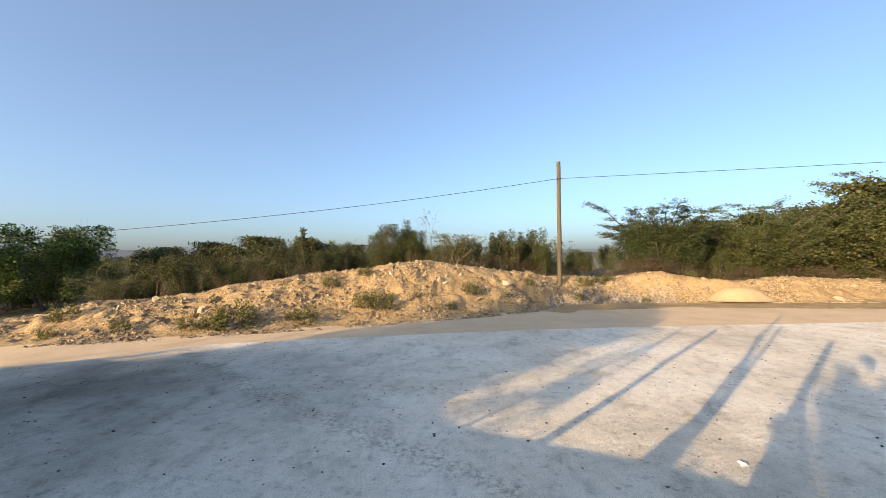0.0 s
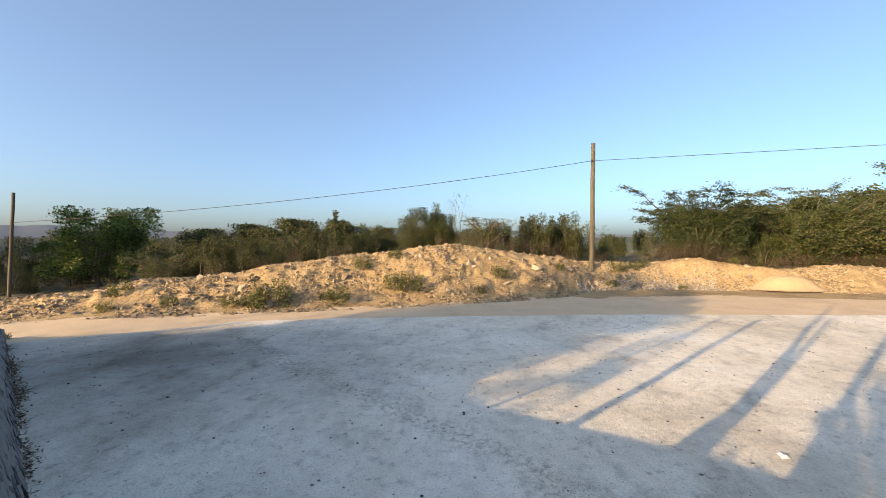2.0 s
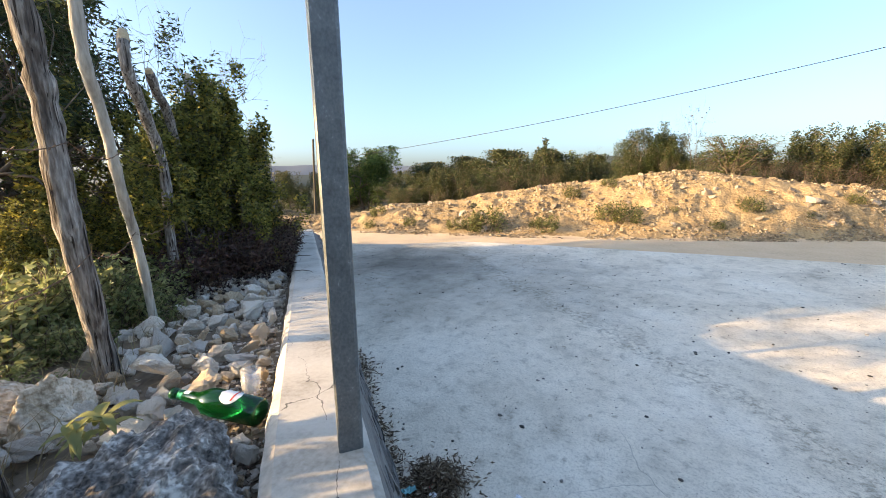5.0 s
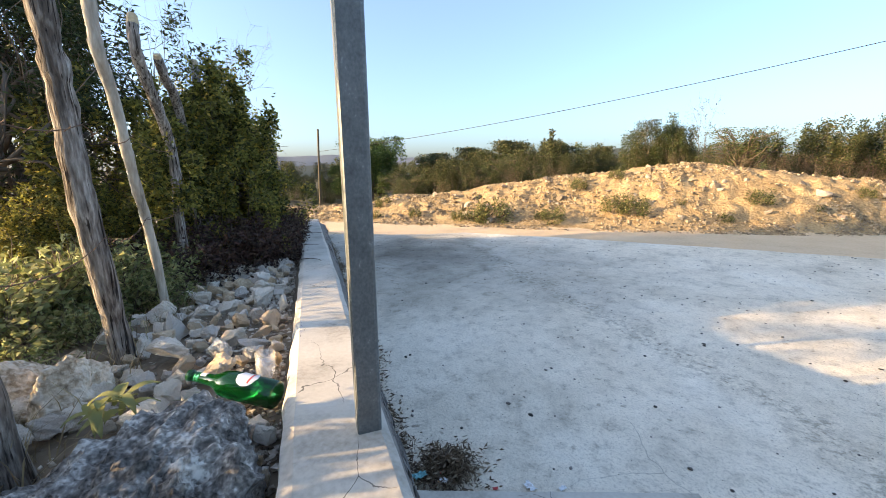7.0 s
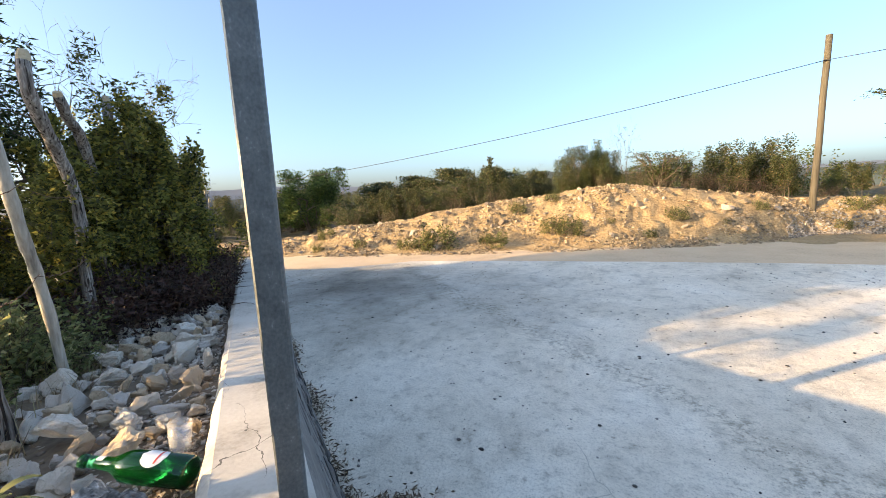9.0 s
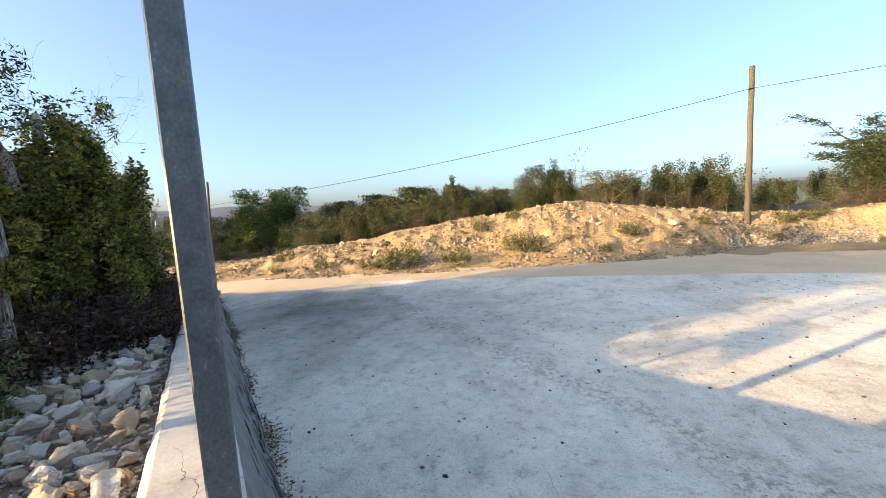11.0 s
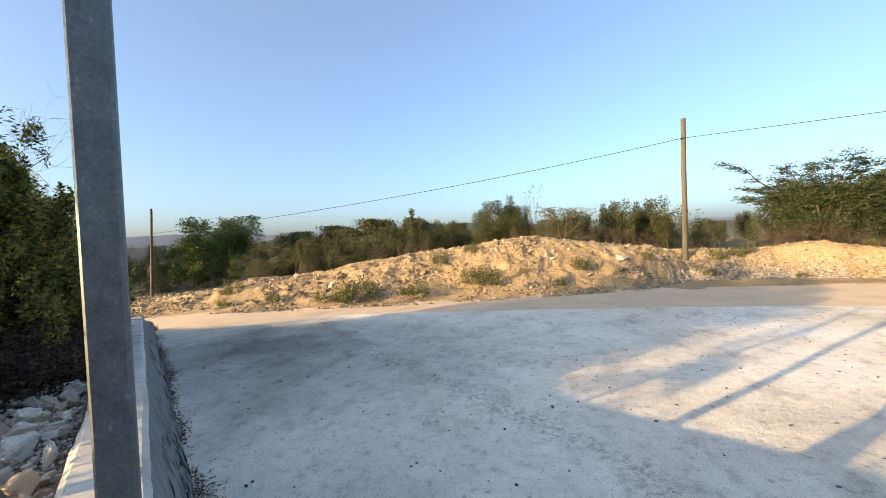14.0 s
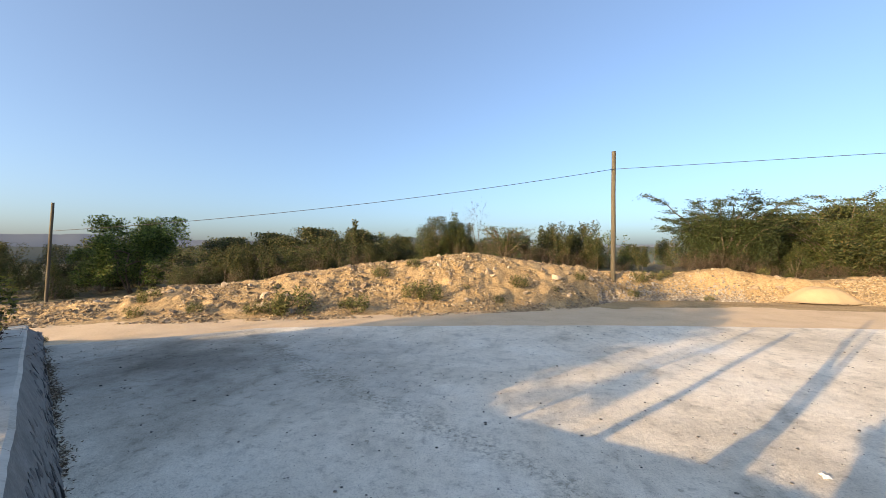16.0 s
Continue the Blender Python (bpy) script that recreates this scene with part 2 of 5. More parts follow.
M_RUBBLE = node_mat("limestone_rubble", [(0.25, (0.11, 0.085, 0.058)), (0.5, (0.27, 0.21, 0.135)), (0.8, (0.45, 0.365, 0.25))], scale=6, fine=40, rough=0.95, bump=0.6, per_island=0.4)
M_GREYROCK = node_mat("weathered_karst", [(0.37, (0.040, 0.036, 0.031)), (0.45, (0.125, 0.114, 0.10)), (0.53, (0.28, 0.258, 0.228)), (0.62, (0.66, 0.62, 0.55))], scale=14, fine=90, rough=0.92, bump=0.8, bump_dist=0.008, mid=0.4)


def add_pit_shade(m, scale, size, dark):
    """Round dark spots in the colour: painted shade of small hollows."""
    nd, ln = m.node_tree.nodes, m.node_tree.links
    b = nd["Principled BSDF"]
    co = nd.new("ShaderNodeTexCoord")
    n = nd.new("ShaderNodeTexNoise")
    n.inputs["Scale"].default_value, n.inputs["Detail"].default_value = scale, 4
    ln.new(co.outputs["Object"], n.inputs["Vector"])
    w = nd.new("ShaderNodeVectorMath")
    w.operation = 'MULTIPLY_ADD'
    w.inputs[1].default_value = (1.4 / scale,) * 3
    ln.new(n.outputs["Color"], w.inputs[0])
    ln.new(co.outputs["Object"], w.inputs[2])
    v = nd.new("ShaderNodeTexVoronoi")
    v.inputs["Scale"].default_value = scale
    ln.new(w.outputs[0], v.inputs["Vector"])
    r = nd.new("ShaderNodeValToRGB")
    r.color_ramp.elements[0].position, r.color_ramp.elements[0].color = size, (dark, dark, dark, 1)
    r.color_ramp.elements[1].position, r.color_ramp.elements[1].color = size + 0.12, (1, 1, 1, 1)
    ln.new(v.outputs["Distance"], r.inputs[0])
    x = nd.new("ShaderNodeMix")
    x.data_type, x.blend_type = 'RGBA', 'MULTIPLY'
    x.inputs[0].default_value = 1.0
    ln.new(b.inputs["Base Color"].links[0].from_socket, x.inputs[6])
    ln.new(r.outputs[0], x.inputs[7])
    ln.new(x.outputs[2], b.inputs["Base Color"])
    return m


add_pit_shade(M_GREYROCK, 80, 0.16, 0.5)
M_SOIL = node_mat("dry_soil", [(0.3, (0.10, 0.075, 0.05)), (0.6, (0.23, 0.18, 0.125)), (0.8, (0.36, 0.30, 0.22))], scale=6, fine=40, rough=1, bump=0.8)


def stake_mat():
    """Grey weathered round wood with long dark checks and bark remnants."""
    m = node_mat("weathered_stake", [(0.34, (0.045, 0.035, 0.028)), (0.45, (0.115, 0.095, 0.078)), (0.55, (0.25, 0.222, 0.19)), (0.68, (0.50, 0.465, 0.415))], scale=17, fine=110, rough=0.92, bump=1.0, bump_dist=0.02, stretch=(1, 1, 0.14), per_object=0.12, mid=0.5)
    nd, ln = m.node_tree.nodes, m.node_tree.links
    b = nd["Principled BSDF"]
    old = b.inputs["Base Color"].links[0].from_socket
    co = nd.new("ShaderNodeTexCoord")
    mp = nd.new("ShaderNodeMapping")
    mp.inputs["Scale"].default_value = (95, 95, 3.2)
    ln.new(co.outputs["Object"], mp.inputs[0])
    n = nd.new("ShaderNodeTexNoise")
    n.inputs["Scale"].default_value, n.inputs["Detail"].default_value = 1.0, 3
    ln.new(mp.outputs[0], n.inputs["Vector"])
    r = nd.new("ShaderNodeValToRGB")
    r.color_ramp.elements[0].position, r.color_ramp.elements[0].color = 0.36, (0.16, 0.13, 0.11, 1)
    r.color_ramp.elements[1].position, r.color_ramp.elements[1].color = 0.43, (1, 1, 1, 1)
    ln.new(n.outputs["Fac"], r.inputs[0])
    x = nd.new("ShaderNodeMix")
    x.data_type, x.blend_type = 'RGBA', 'MULTIPLY'
    x.inputs[0].default_value = 1.0
    ln.new(old, x.inputs[6])
    ln.new(r.outputs[0], x.inputs[7])
    ln.new(x.outputs[2], b.inputs["Base Color"])
    return m


M_STAKE = stake_mat()
M_PEELED = node_mat("peeled_wood", [(0.30, (0.14, 0.115, 0.088)), (0.44, (0.34, 0.30, 0.24)), (0.58, (0.50, 0.455, 0.37)), (0.8, (0.60, 0.56, 0.47))], scale=12, fine=90, rough=0.9, bump=0.8, bump_dist=0.015, stretch=(1, 1, 0.16), mid=0.4)
M_CUTWOOD = node_mat("cut_wood", [(0.3, (0.34, 0.26, 0.15)), (0.7, (0.56, 0.46, 0.30))], scale=20, fine=90, rough=0.9, bump=0.4)
M_POLE = node_mat("pole_wood", [(0.3, (0.05, 0.043, 0.031)), (0.5, (0.095, 0.082, 0.057)), (0.8, (0.15, 0.13, 0.093))], scale=9, fine=40, rough=0.85, bump=0.5, stretch=(1, 1, 0.08))
M_BARK = node_mat("bark", [(0.3, (0.07, 0.055, 0.04)), (0.6, (0.17, 0.135, 0.10)), (0.85, (0.28, 0.24, 0.19))], scale=12, fine=50, rough=0.95, bump=0.6, stretch=(1, 1, 0.3))
M_TWIG = node_mat("dry_twigs", [(0.3, (0.06, 0.045, 0.03)), (0.6, (0.13, 0.10, 0.07)), (0.85, (0.24, 0.19, 0.14))], scale=6, fine=40, rough=0.95, bump=0.2, per_island=0.4)
M_GALV = node_mat("galvanised_steel", [(0.30, (0.085, 0.094, 0.096)), (0.48, (0.135, 0.147, 0.148)), (0.60, (0.175, 0.187, 0.187)), (0.70, (0.34, 0.35, 0.35))], scale=34, fine=210, rough=0.48, bump=0.08, metal=0.4, spec=0.5, stretch=(1, 1, 0.75), mid=0.45)
M_WIRE = plain_mat("cable", (0.02, 0.02, 0.022), 0.6)
M_RUST = node_mat("rusty_wire", [(0.3, (0.10, 0.06, 0.04)), (0.7, (0.22, 0.15, 0.10))], scale=30, fine=90, rough=0.8, metal=0.4, bump=0.2)
M_GLASS = plain_mat("green_glass", (0.006, 0.13, 0.022), 0.04, 0.0, trans=0.75)
M_PAPER = plain_mat("label_paper", (0.80, 0.80, 0.78), 0.6)
M_LABELRED = plain_mat("label_red", (0.55, 0.06, 0.05), 0.6)
M_PLASTIC = plain_mat("clear_plastic", (0.85, 0.87, 0.88), 0.15, trans=0.3)
M_PLASTIC.node_tree.nodes["Principled BSDF"].inputs["Alpha"].default_value = 0.22
M_LITTER = plain_mat("white_plastic", (0.75, 0.77, 0.78), 0.5)
M_TEAL = plain_mat("teal_plastic", (0.15, 0.38, 0.40), 0.5)
M_RED = plain_mat("red_plastic", (0.45, 0.05, 0.05), 0.5)
L_HEDGE = leaf_mat("hedge_leaf", (0.030, 0.036, 0.010), (0.30, 0.29, 0.066), (0.50, 0.38, 0.07), 0.52)
L_WEED = leaf_mat("weed_leaf", (0.13, 0.16, 0.055), (0.38, 0.39, 0.165), (0.44, 0.39, 0.18), 0.48)
L_ACACIA = leaf_mat("acacia_leaf", (0.014, 0.026, 0.009), (0.075, 0.095, 0.030))
L_SCRUB = leaf_mat("scrub_leaf", (0.014, 0.024, 0.009), (0.095, 0.105, 0.034), (0.17, 0.13, 0.06))
L_OLIVE = leaf_mat("olive_leaf", (0.020, 0.032, 0.010), (0.105, 0.132, 0.038), (0.18, 0.15, 0.06))
L_FRESH = leaf_mat("fresh_leaf", (0.024, 0.044, 0.010), (0.145, 0.20, 0.042), (0.20, 0.21, 0.055))
L_LITTER = leaf_mat("litter_leaf", (0.07, 0.048, 0.030), (0.24, 0.175, 0.11), (0.36, 0.30, 0.21), 0.2)
L_BANK = leaf_mat("bank_leaf", (0.035, 0.045, 0.014), (0.17, 0.175, 0.055), (0.30, 0.26, 0.10))
L_MAROON = leaf_mat("dead_leaf", (0.016, 0.009, 0.007), (0.075, 0.036, 0.026), (0.16, 0.10, 0.06), 0.2)
L_DRY = leaf_mat("dry_leaf", (0.035, 0.022, 0.014), (0.11, 0.075, 0.045), (0.20, 0.15, 0.09))
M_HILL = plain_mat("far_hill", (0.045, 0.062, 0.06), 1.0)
# pale blue: the haze of distance is painted into this ridge's colour
M_HILL_FAR = plain_mat("hill_painted_haze", (0.12, 0.145, 0.18), 1.0)


# ---------------- mesh tools ----------------
def mesh_from(name, verts, faces, mat=None, smooth=False):
    me = bpy.data.meshes.new(name)
    me.from_pydata([tuple(v) for v in verts], [], [tuple(f) for f in faces])
    if mat:
        me.materials.append(mat)
    if smooth:
        me.polygons.foreach_set("use_smooth", [True] * len(me.polygons))
    me.update()
    return me


def part(name, me, parent, label=""):
    ob = new(name, me)
    ob.parent = parent
    if label:
        ob["label"] = label
    return ob


def bm_mesh(name, bm, mat, smooth=False):
    me = bpy.data.meshes.new(name)
    bm.to_mesh(me)
    bm.free()
    me.materials.append(mat)
    if smooth:
        me.polygons.foreach_set("use_smooth", [True] * len(me.polygons))
    return me


def tube(path, radii, sides=7, wob=0.0, rg=None):
    """Vertices and faces of a closed tube along a path."""
    vs, fs = [], []
    prev = None
    for i, p in enumerate(path):
        p = Vector(p)
        a = Vector(path[max(0, i - 1)])
        b = Vector(path[min(len(path) - 1, i + 1)])
        t = (b - a).normalized()
        ref = prev if prev is not None else (Vector((1, 0, 0)) if abs(t.x) < 0.8 else Vector((0, 1, 0)))
        x = (ref - t * ref.dot(t)).normalized()
        y = t.cross(x)
        prev = x
        for k in range(sides):
            an = 2 * math.pi * k / sides
            r = radii[i] * (1 + (wob * (rg.random() - 0.5) * 2 if rg is not None else 0))
            vs.append(p + (x * math.cos(an) + y * math.sin(an)) * r)
        if i:
            o = (i - 1) * sides
            for k in range(sides):
                k2 = (k + 1) % sides
                fs.append((o + k, o + k2, o + sides + k2, o + sides + k))
    fs.append(tuple(range(sides - 1, -1, -1)))
    o = (len(path) - 1) * sides
    fs.append(tuple(range(o, o + sides)))
    return vs, fs


def join(lists):
    vs, fs = [], []
    for v, f in lists:
        o = len(vs)
        vs += v
        fs += [tuple(i + o for i in q) for q in f]
    return vs, fs


def leaf_arrays(pts, dirs, length, width, rg, fold=0.25):
    """One folded diamond per point: two triangles that share the midrib."""
    n = len(pts)
    pts, dirs = np.asarray(pts, float), np.asarray(dirs, float)
    dirs = dirs / (np.linalg.norm(dirs, axis=1, keepdims=True) + 1e-9)
    r = rg.normal(size=(n, 3))
    r[:, 2] *= 0.6
    side = np.cross(dirs, r)
    side /= np.linalg.norm(side, axis=1, keepdims=True) + 1e-9
    nor = np.cross(side, dirs)
    ln = (length * rg.uniform(0.65, 1.25, n))[:, None]
    wd = (width * rg.uniform(0.65, 1.25, n))[:, None]
    a = pts
    c = pts + dirs * ln
    m = pts + dirs * ln * 0.45
    b = m + side * wd * 0.5 + nor * wd * fold
    d = m - side * wd * 0.5 + nor * wd * fold
    vs = np.stack([a, b, c, d], 1).reshape(-1, 3)
    i = np.arange(n) * 4
    fs = np.concatenate([np.stack([i, i + 1, i + 2], 1), np.stack([i, i + 2, i + 3], 1)])
    return vs, fs


def tri_mesh(name, vs, fs, mat, flat=False):
    me = bpy.data.meshes.new(name)
    vs, fs = np.asarray(vs, np.float32), np.asarray(fs, np.int32)
    me.vertices.add(len(vs))
    me.vertices.foreach_set("co", vs.ravel())
    me.loops.add(fs.size)
    me.loops.foreach_set("vertex_index", fs.ravel())
    me.polygons.add(len(fs))
    me.polygons.foreach_set("loop_start", np.arange(len(fs), dtype=np.int32) * 3)
    me.materials.append(mat)
    if flat:
        me.polygons.foreach_set("use_smooth", [False] * len(fs))
    me.update(calc_edges=True)
    return me


def grow(rg, base, direction, length, radius, depth, spread, bend, kids, out, tips, gravity=0.0, seg=4):
    """Limbs that fork; out gathers tubes, tips gathers points and ways on the outer twigs."""
    p, d = Vector(base), Vector(direction).normalized()
    path, rad = [p.copy()], [radius]
    for i in range(seg):
        d = (d + Vector(rg.normal(size=3)) * bend + Vector((0, 0, gravity))).normalized()
        p = p + d * (length / seg)
        path.append(p.copy())
        rad.append(max(0.0012, radius * (1 - 0.55 * (i + 1) / seg)))
        if depth <= 1:
            tips.append((p.copy(), d.copy()))
    out.append(tube(path, rad, 6 if radius > 0.02 else (4 if radius > 0.006 else 3)))
    if depth > 0:
        for k in range(kids):
            q = path[max(1, seg - (k % seg))]
            nd = (d + Vector(rg.normal(size=3)) * spread)
            grow(rg, q, nd, length * rg.uniform(0.55, 0.8), rad[max(1, seg - (k % seg))] * 0.75, depth - 1, spread, bend, kids, out, tips, gravity, max(2, seg - 1))


def make_plant(name, seed, stems, height, spread, leafmat, nleaf, leaf_len, leaf_wid, depth=3, kids=3, lean=0.4, bend=0.18, gravity=0.0, flat=0.0, wood=None, rad=0.03, jitter=0.06, droop=0.0, stem_name="trunk", base_r=0.1, clumps=0, wide=0.0, clear=0.0):
    """A tree or shrub of woody limbs and a crown of single leaves, standing at the origin."""
    rg = np.random.default_rng(seed)
    out, tips = [], []
    for k in range(stems):
        a = 2 * math.pi * (k + rg.uniform(-0.3, 0.3)) / stems
        b = Vector((math.cos(a), math.sin(a), 0)) * (base_r if stems > 1 else 0)
        dr = Vector((math.cos(a) * lean, math.sin(a) * lean, 1.0))
        grow(rg, b, dr, height * rg.uniform(0.38, 0.55), rad * rg.uniform(0.7, 1.1), depth, spread, bend, kids, out, tips, gravity, 4)
    P = np.array([t[0] for t in tips])
    D = np.array([t[1] for t in tips])
    sub = rg.integers(0, len(P), clumps or len(P))
    k = sub[rg.integers(0, len(sub), nleaf)]
    pts = P[k] + np.clip(rg.normal(size=(nleaf, 3)), -1.5, 1.5) * jitter * np.array([1, 1, 1 - 0.75 * flat])
    dirs = D[k] * 0.5 + rg.normal(size=(nleaf, 3)) * np.array([1, 1, 0.7 * (1 - flat)]) + np.array([0, 0, -droop])
    pts[:, 2] = np.maximum(pts[:, 2], 0.02)
    if clear:
        ok = pts[:, 2] > clear * np.quantile(pts[:, 2], 0.985)
        pts, dirs = pts[ok], dirs[ok]
    keep = (np.hypot(pts[:, 0], pts[:, 1]) < np.quantile(np.hypot(pts[:, 0], pts[:, 1]), 0.94)) & (pts[:, 2] < np.quantile(pts[:, 2], 0.985))
    pts, dirs = pts[keep], dirs[keep]
    top = max(0.01, float(np.quantile(pts[:, 2], 0.985)))
    k = height / top
    rr = float(np.quantile(np.hypot(pts[:, 0], pts[:, 1]), 0.93))
    kx = wide / rr if wide else k
    squeeze = np.array([kx, kx, k])
    vs, fs = join(out)
    vs = [Vector((v.x * kx, v.y * kx, v.z * k)) for v in vs]
    root = new(name)
    part(stem_name, mesh_from(name + "_" + stem_name, vs, fs, wood or M_BARK, True), root)
    lv, lf = leaf_arrays(pts * squeeze, dirs, leaf_len, leaf_wid, rg)
    part("crown", tri_mesh(name + "_crown", lv, lf, leafmat), root)
    return root


def make_acacia(name, seed, height, radius, nleaf, leafmat):
    """A spreading thorn tree: a dark tangled core and long limbs that end in flat feathery sprays."""
    rg = np.random.default_rng(seed)
    out, pts, dirs = [], [], []
    for k in range(26):
        a = 2 * math.pi * k / 26 * 1.9 + rg.uniform(-0.3, 0.3)
        re, ze = radius * rg.uniform(0.35, 1.0), height * rg.uniform(0.52, 1.0)
        e = Vector((math.cos(a) * re, math.sin(a) * re, ze))
        m = Vector((e.x * 0.45, e.y * 0.45, ze * rg.uniform(0.62, 0.85)))
        b = Vector((rg.normal() * 0.08, rg.normal() * 0.08, 0))
        n = 9
        path = []
        for i in range(n + 1):
            t = i / n
            q = b * (1 - t) ** 2 + m * 2 * t * (1 - t) + e * t * t
            path.append(q + Vector(rg.normal(size=3)) * 0.02)
        out.append(tube(path, [0.030 * (1 - 0.88 * i / n) + 0.002 for i in range(n + 1)], 5))
        for i in range(4, n + 1):
            d0 = (path[i] - path[i - 1]).normalized()
            for _ in range(4):
                an = rg.uniform(-1.2, 1.2)
                dd = Vector((d0.x * math.cos(an) - d0.y * math.sin(an), d0.x * math.sin(an) + d0.y * math.cos(an), rg.uniform(-0.05, 0.35))).normalized()
                ln = rg.uniform(0.15, 0.42)
                tw = [path[i] + dd * ln * j / 3 + Vector((0, 0, -0.04 * (j / 3) ** 2)) for j in range(4)]
                out.append(tube(tw, [0.004, 0.003, 0.002, 0.001], 3))
                for _ in range(max(1, nleaf // 1600)):
                    j = rg.random()
                    pts.append((path[i] + dd * ln * j)[:])
                    dirs.append(dd[:])
    kk = rg.integers(0, len(pts), int(nleaf * 0.62))
    P = np.array(pts)[kk] + rg.normal(size=(len(kk), 3)) * np.array([0.055, 0.055, 0.02])
    D = np.array(dirs)[kk] * 0.6 + rg.normal(size=(len(kk), 3)) * np.array([1, 1, 0.25])
    nc = int(nleaf * 0.6)
    cc = rg.normal(size=(90, 3))
    cc /= np.linalg.norm(cc, axis=1, keepdims=True)
    cc *= (rg.random((90, 1)) ** 0.4) * np.array([0.55 * radius, 0.55 * radius, 0.34 * height])
    C = cc[rg.integers(0, 90, nc)] + np.clip(rg.normal(size=(nc, 3)), -1.6, 1.6) * 0.13 + np.array([0, 0, 0.42 * height])
    P = np.concatenate([P, C])
    D = np.concatenate([D, rg.normal(size=(nc, 3))])
    P[:, 2] = np.maximum(P[:, 2], 0.03)
    root = new(name)
    vs, fs = join(out)
    part("trunk", mesh_from(name + "_trunk", vs, fs, M_BARK, True), root)
    lv, lf = leaf_arrays(P, D, 0.062, 0.020, rg)
    part("crown", tri_mesh(name + "_crown", lv, lf, leafmat), root)
    return root


def put_at(ob, x, y, z, turn=0.0, scale=1.0):
    ob.location, ob.rotation_euler, ob.scale = (x, y, z), (0, 0, turn), (scale,) * 3
    return ob


def copy_at(ob, x, y, z, turn, scale):
    c = copy_thing(ob, Matrix.Translation((x, y, z)) @ Matrix.Rotation(turn, 4, 'Z'))
    c.scale = (scale,) * 3
    return c


def stone_mesh(name, seed, sx, sy, sz, mat, pts=16, sub=2, rough=0.05, edge=0.07):
    """An angular broken stone: the hull of random points, its edges knocked off, its faces roughened."""
    rg = np.random.default_rng(seed)
    bm = bmesh.new()
    for _ in range(pts):
        q = Vector(rg.normal(size=3)).normalized() * rg.uniform(0.82, 1.08)
        bm.verts.new(q)
    bmesh.ops.convex_hull(bm, input=bm.verts[:])
    loose = [v for v in bm.verts if not v.link_faces]
    bmesh.ops.delete(bm, geom=loose, context='VERTS')
    if edge:
        bmesh.ops.bevel(bm, geom=bm.edges[:], offset=edge, segments=1, affect='EDGES', clamp_overlap=True)
    bmesh.ops.triangulate(bm, faces=bm.faces[:])
    if sub:
        bmesh.ops.subdivide_edges(bm, edges=bm.edges[:], cuts=sub, use_grid_fill=True)
        bmesh.ops.triangulate(bm, faces=bm.faces[:])
    off = Vector(rg.uniform(0, 50, 3))
    for v in bm.verts:
        c = v.co.copy()
        v.co = c + c.normalized() * (noise.noise(c * 1.8 + off) * rough * 1.6 + noise.noise(c * 5 + off) * rough + noise.noise(c * 11 + off) * rough * 0.5)
        v.co.x *= sx
        v.co.y *= sy
        v.co.z *= sz
    return bm_mesh(name, bm, mat)

# ---------------- ground ----------------
FOOT_X = [-13, -7.9, -6.8, -5.25, -4.28, -2.87, -0.92, 0.68, 2.0, 3.2, 5.5, 8.2, 10, 16]
FOOT_Y = [5.0, 5.8, 6.05, 6.35, 6.75, 7.3, 8.1, 8.8, 9.5, 11.0, 11.5, 11.3, 11.2, 11.5]
CREST_X = [-13, -8.9, -8, -7, -6, -4.4, -3.4, -2.4, -0.7, 1.7, 3.5, 5.4, 6.6, 8.45, 10.45, 13.6, 20]
CREST_Y = [8, 7.5, 7.8, 8, 8.3, 8.8, 9.3, 9.8, 10.2, 11, 12, 12.5, 12.5, 12, 12.5, 13, 13.5]
CREST_Z = [-0.25, 0.06, 0.26, 0.40, 0.48, 0.74, 0.90, 0.97, 1.22, 0.88, 0.64, 0.60, 0.80, 0.46, 0.55, 0.42, 0.4]


def smooth(t):
    t = min(1.0, max(0.0, t))
    return t * t * (3 - 2 * t)


def ground_z(x, y, detail=True):
    s, d = U.x * x + U.y * y, N.x * x + N.y * y
    fy, cy, cz = np.interp(x, FOOT_X, FOOT_Y), np.interp(x, CREST_X, CREST_Y), np.interp(x, CREST_X, CREST_Z)
    z = -0.035 - 0.045 * max(0.0, -x - 6) * smooth((y - 3) / 3)
    z = max(z, -1.2)
    t = (y - fy) / (cy - fy)
    amp = 0.012
    if t > 0:
        z = z + (cz - z) * (0.35 * min(1, t) + 0.65 * smooth(t))
        amp = 0.012 + 0.10 * smooth(t * 2) * (1 if x < 3.5 else 0.5)
    beyond = y - cy
    if beyond > 0:
        z -= 0.028 * min(beyond, 60) + 0.05 * max(0, min(beyond - 60, 300)) - 0.02 * max(0, beyond - 500)
        amp = 0.09 + 0.02 * min(beyond, 60)
    left = smooth((0.33 - d) / 0.06)
    if left > 0 and y < 40:
        zl = wall_top(max(0, s)) - 0.10 - 0.03 * max(0, -d - 1.5)
        zl = zl + (z - 0.25 * smooth(-d - 1) - zl) * smooth((s - 6.9) / 1.2)
        z = z + (zl - z) * left
        amp = amp if s > 8 else 0.02
    if detail:
        v = Vector((x * 0.9, y * 0.9, 0))
        z += amp * (noise.noise(v) * 0.9 + noise.noise(v * 3.1) * 0.5 + (noise.noise(v * 8.3) * 0.3 if amp < 0.3 else 0))
        if 0 < t < 1.25 and beyond < 0.6:
            z += 0.045 * smooth(t * 3) * (abs(noise.noise(v * 4.7)) * 1.6 - 0.35 + 0.9 * noise.noise(v * 8.5) + 0.6 * noise.noise(v * 15.0))
    return z


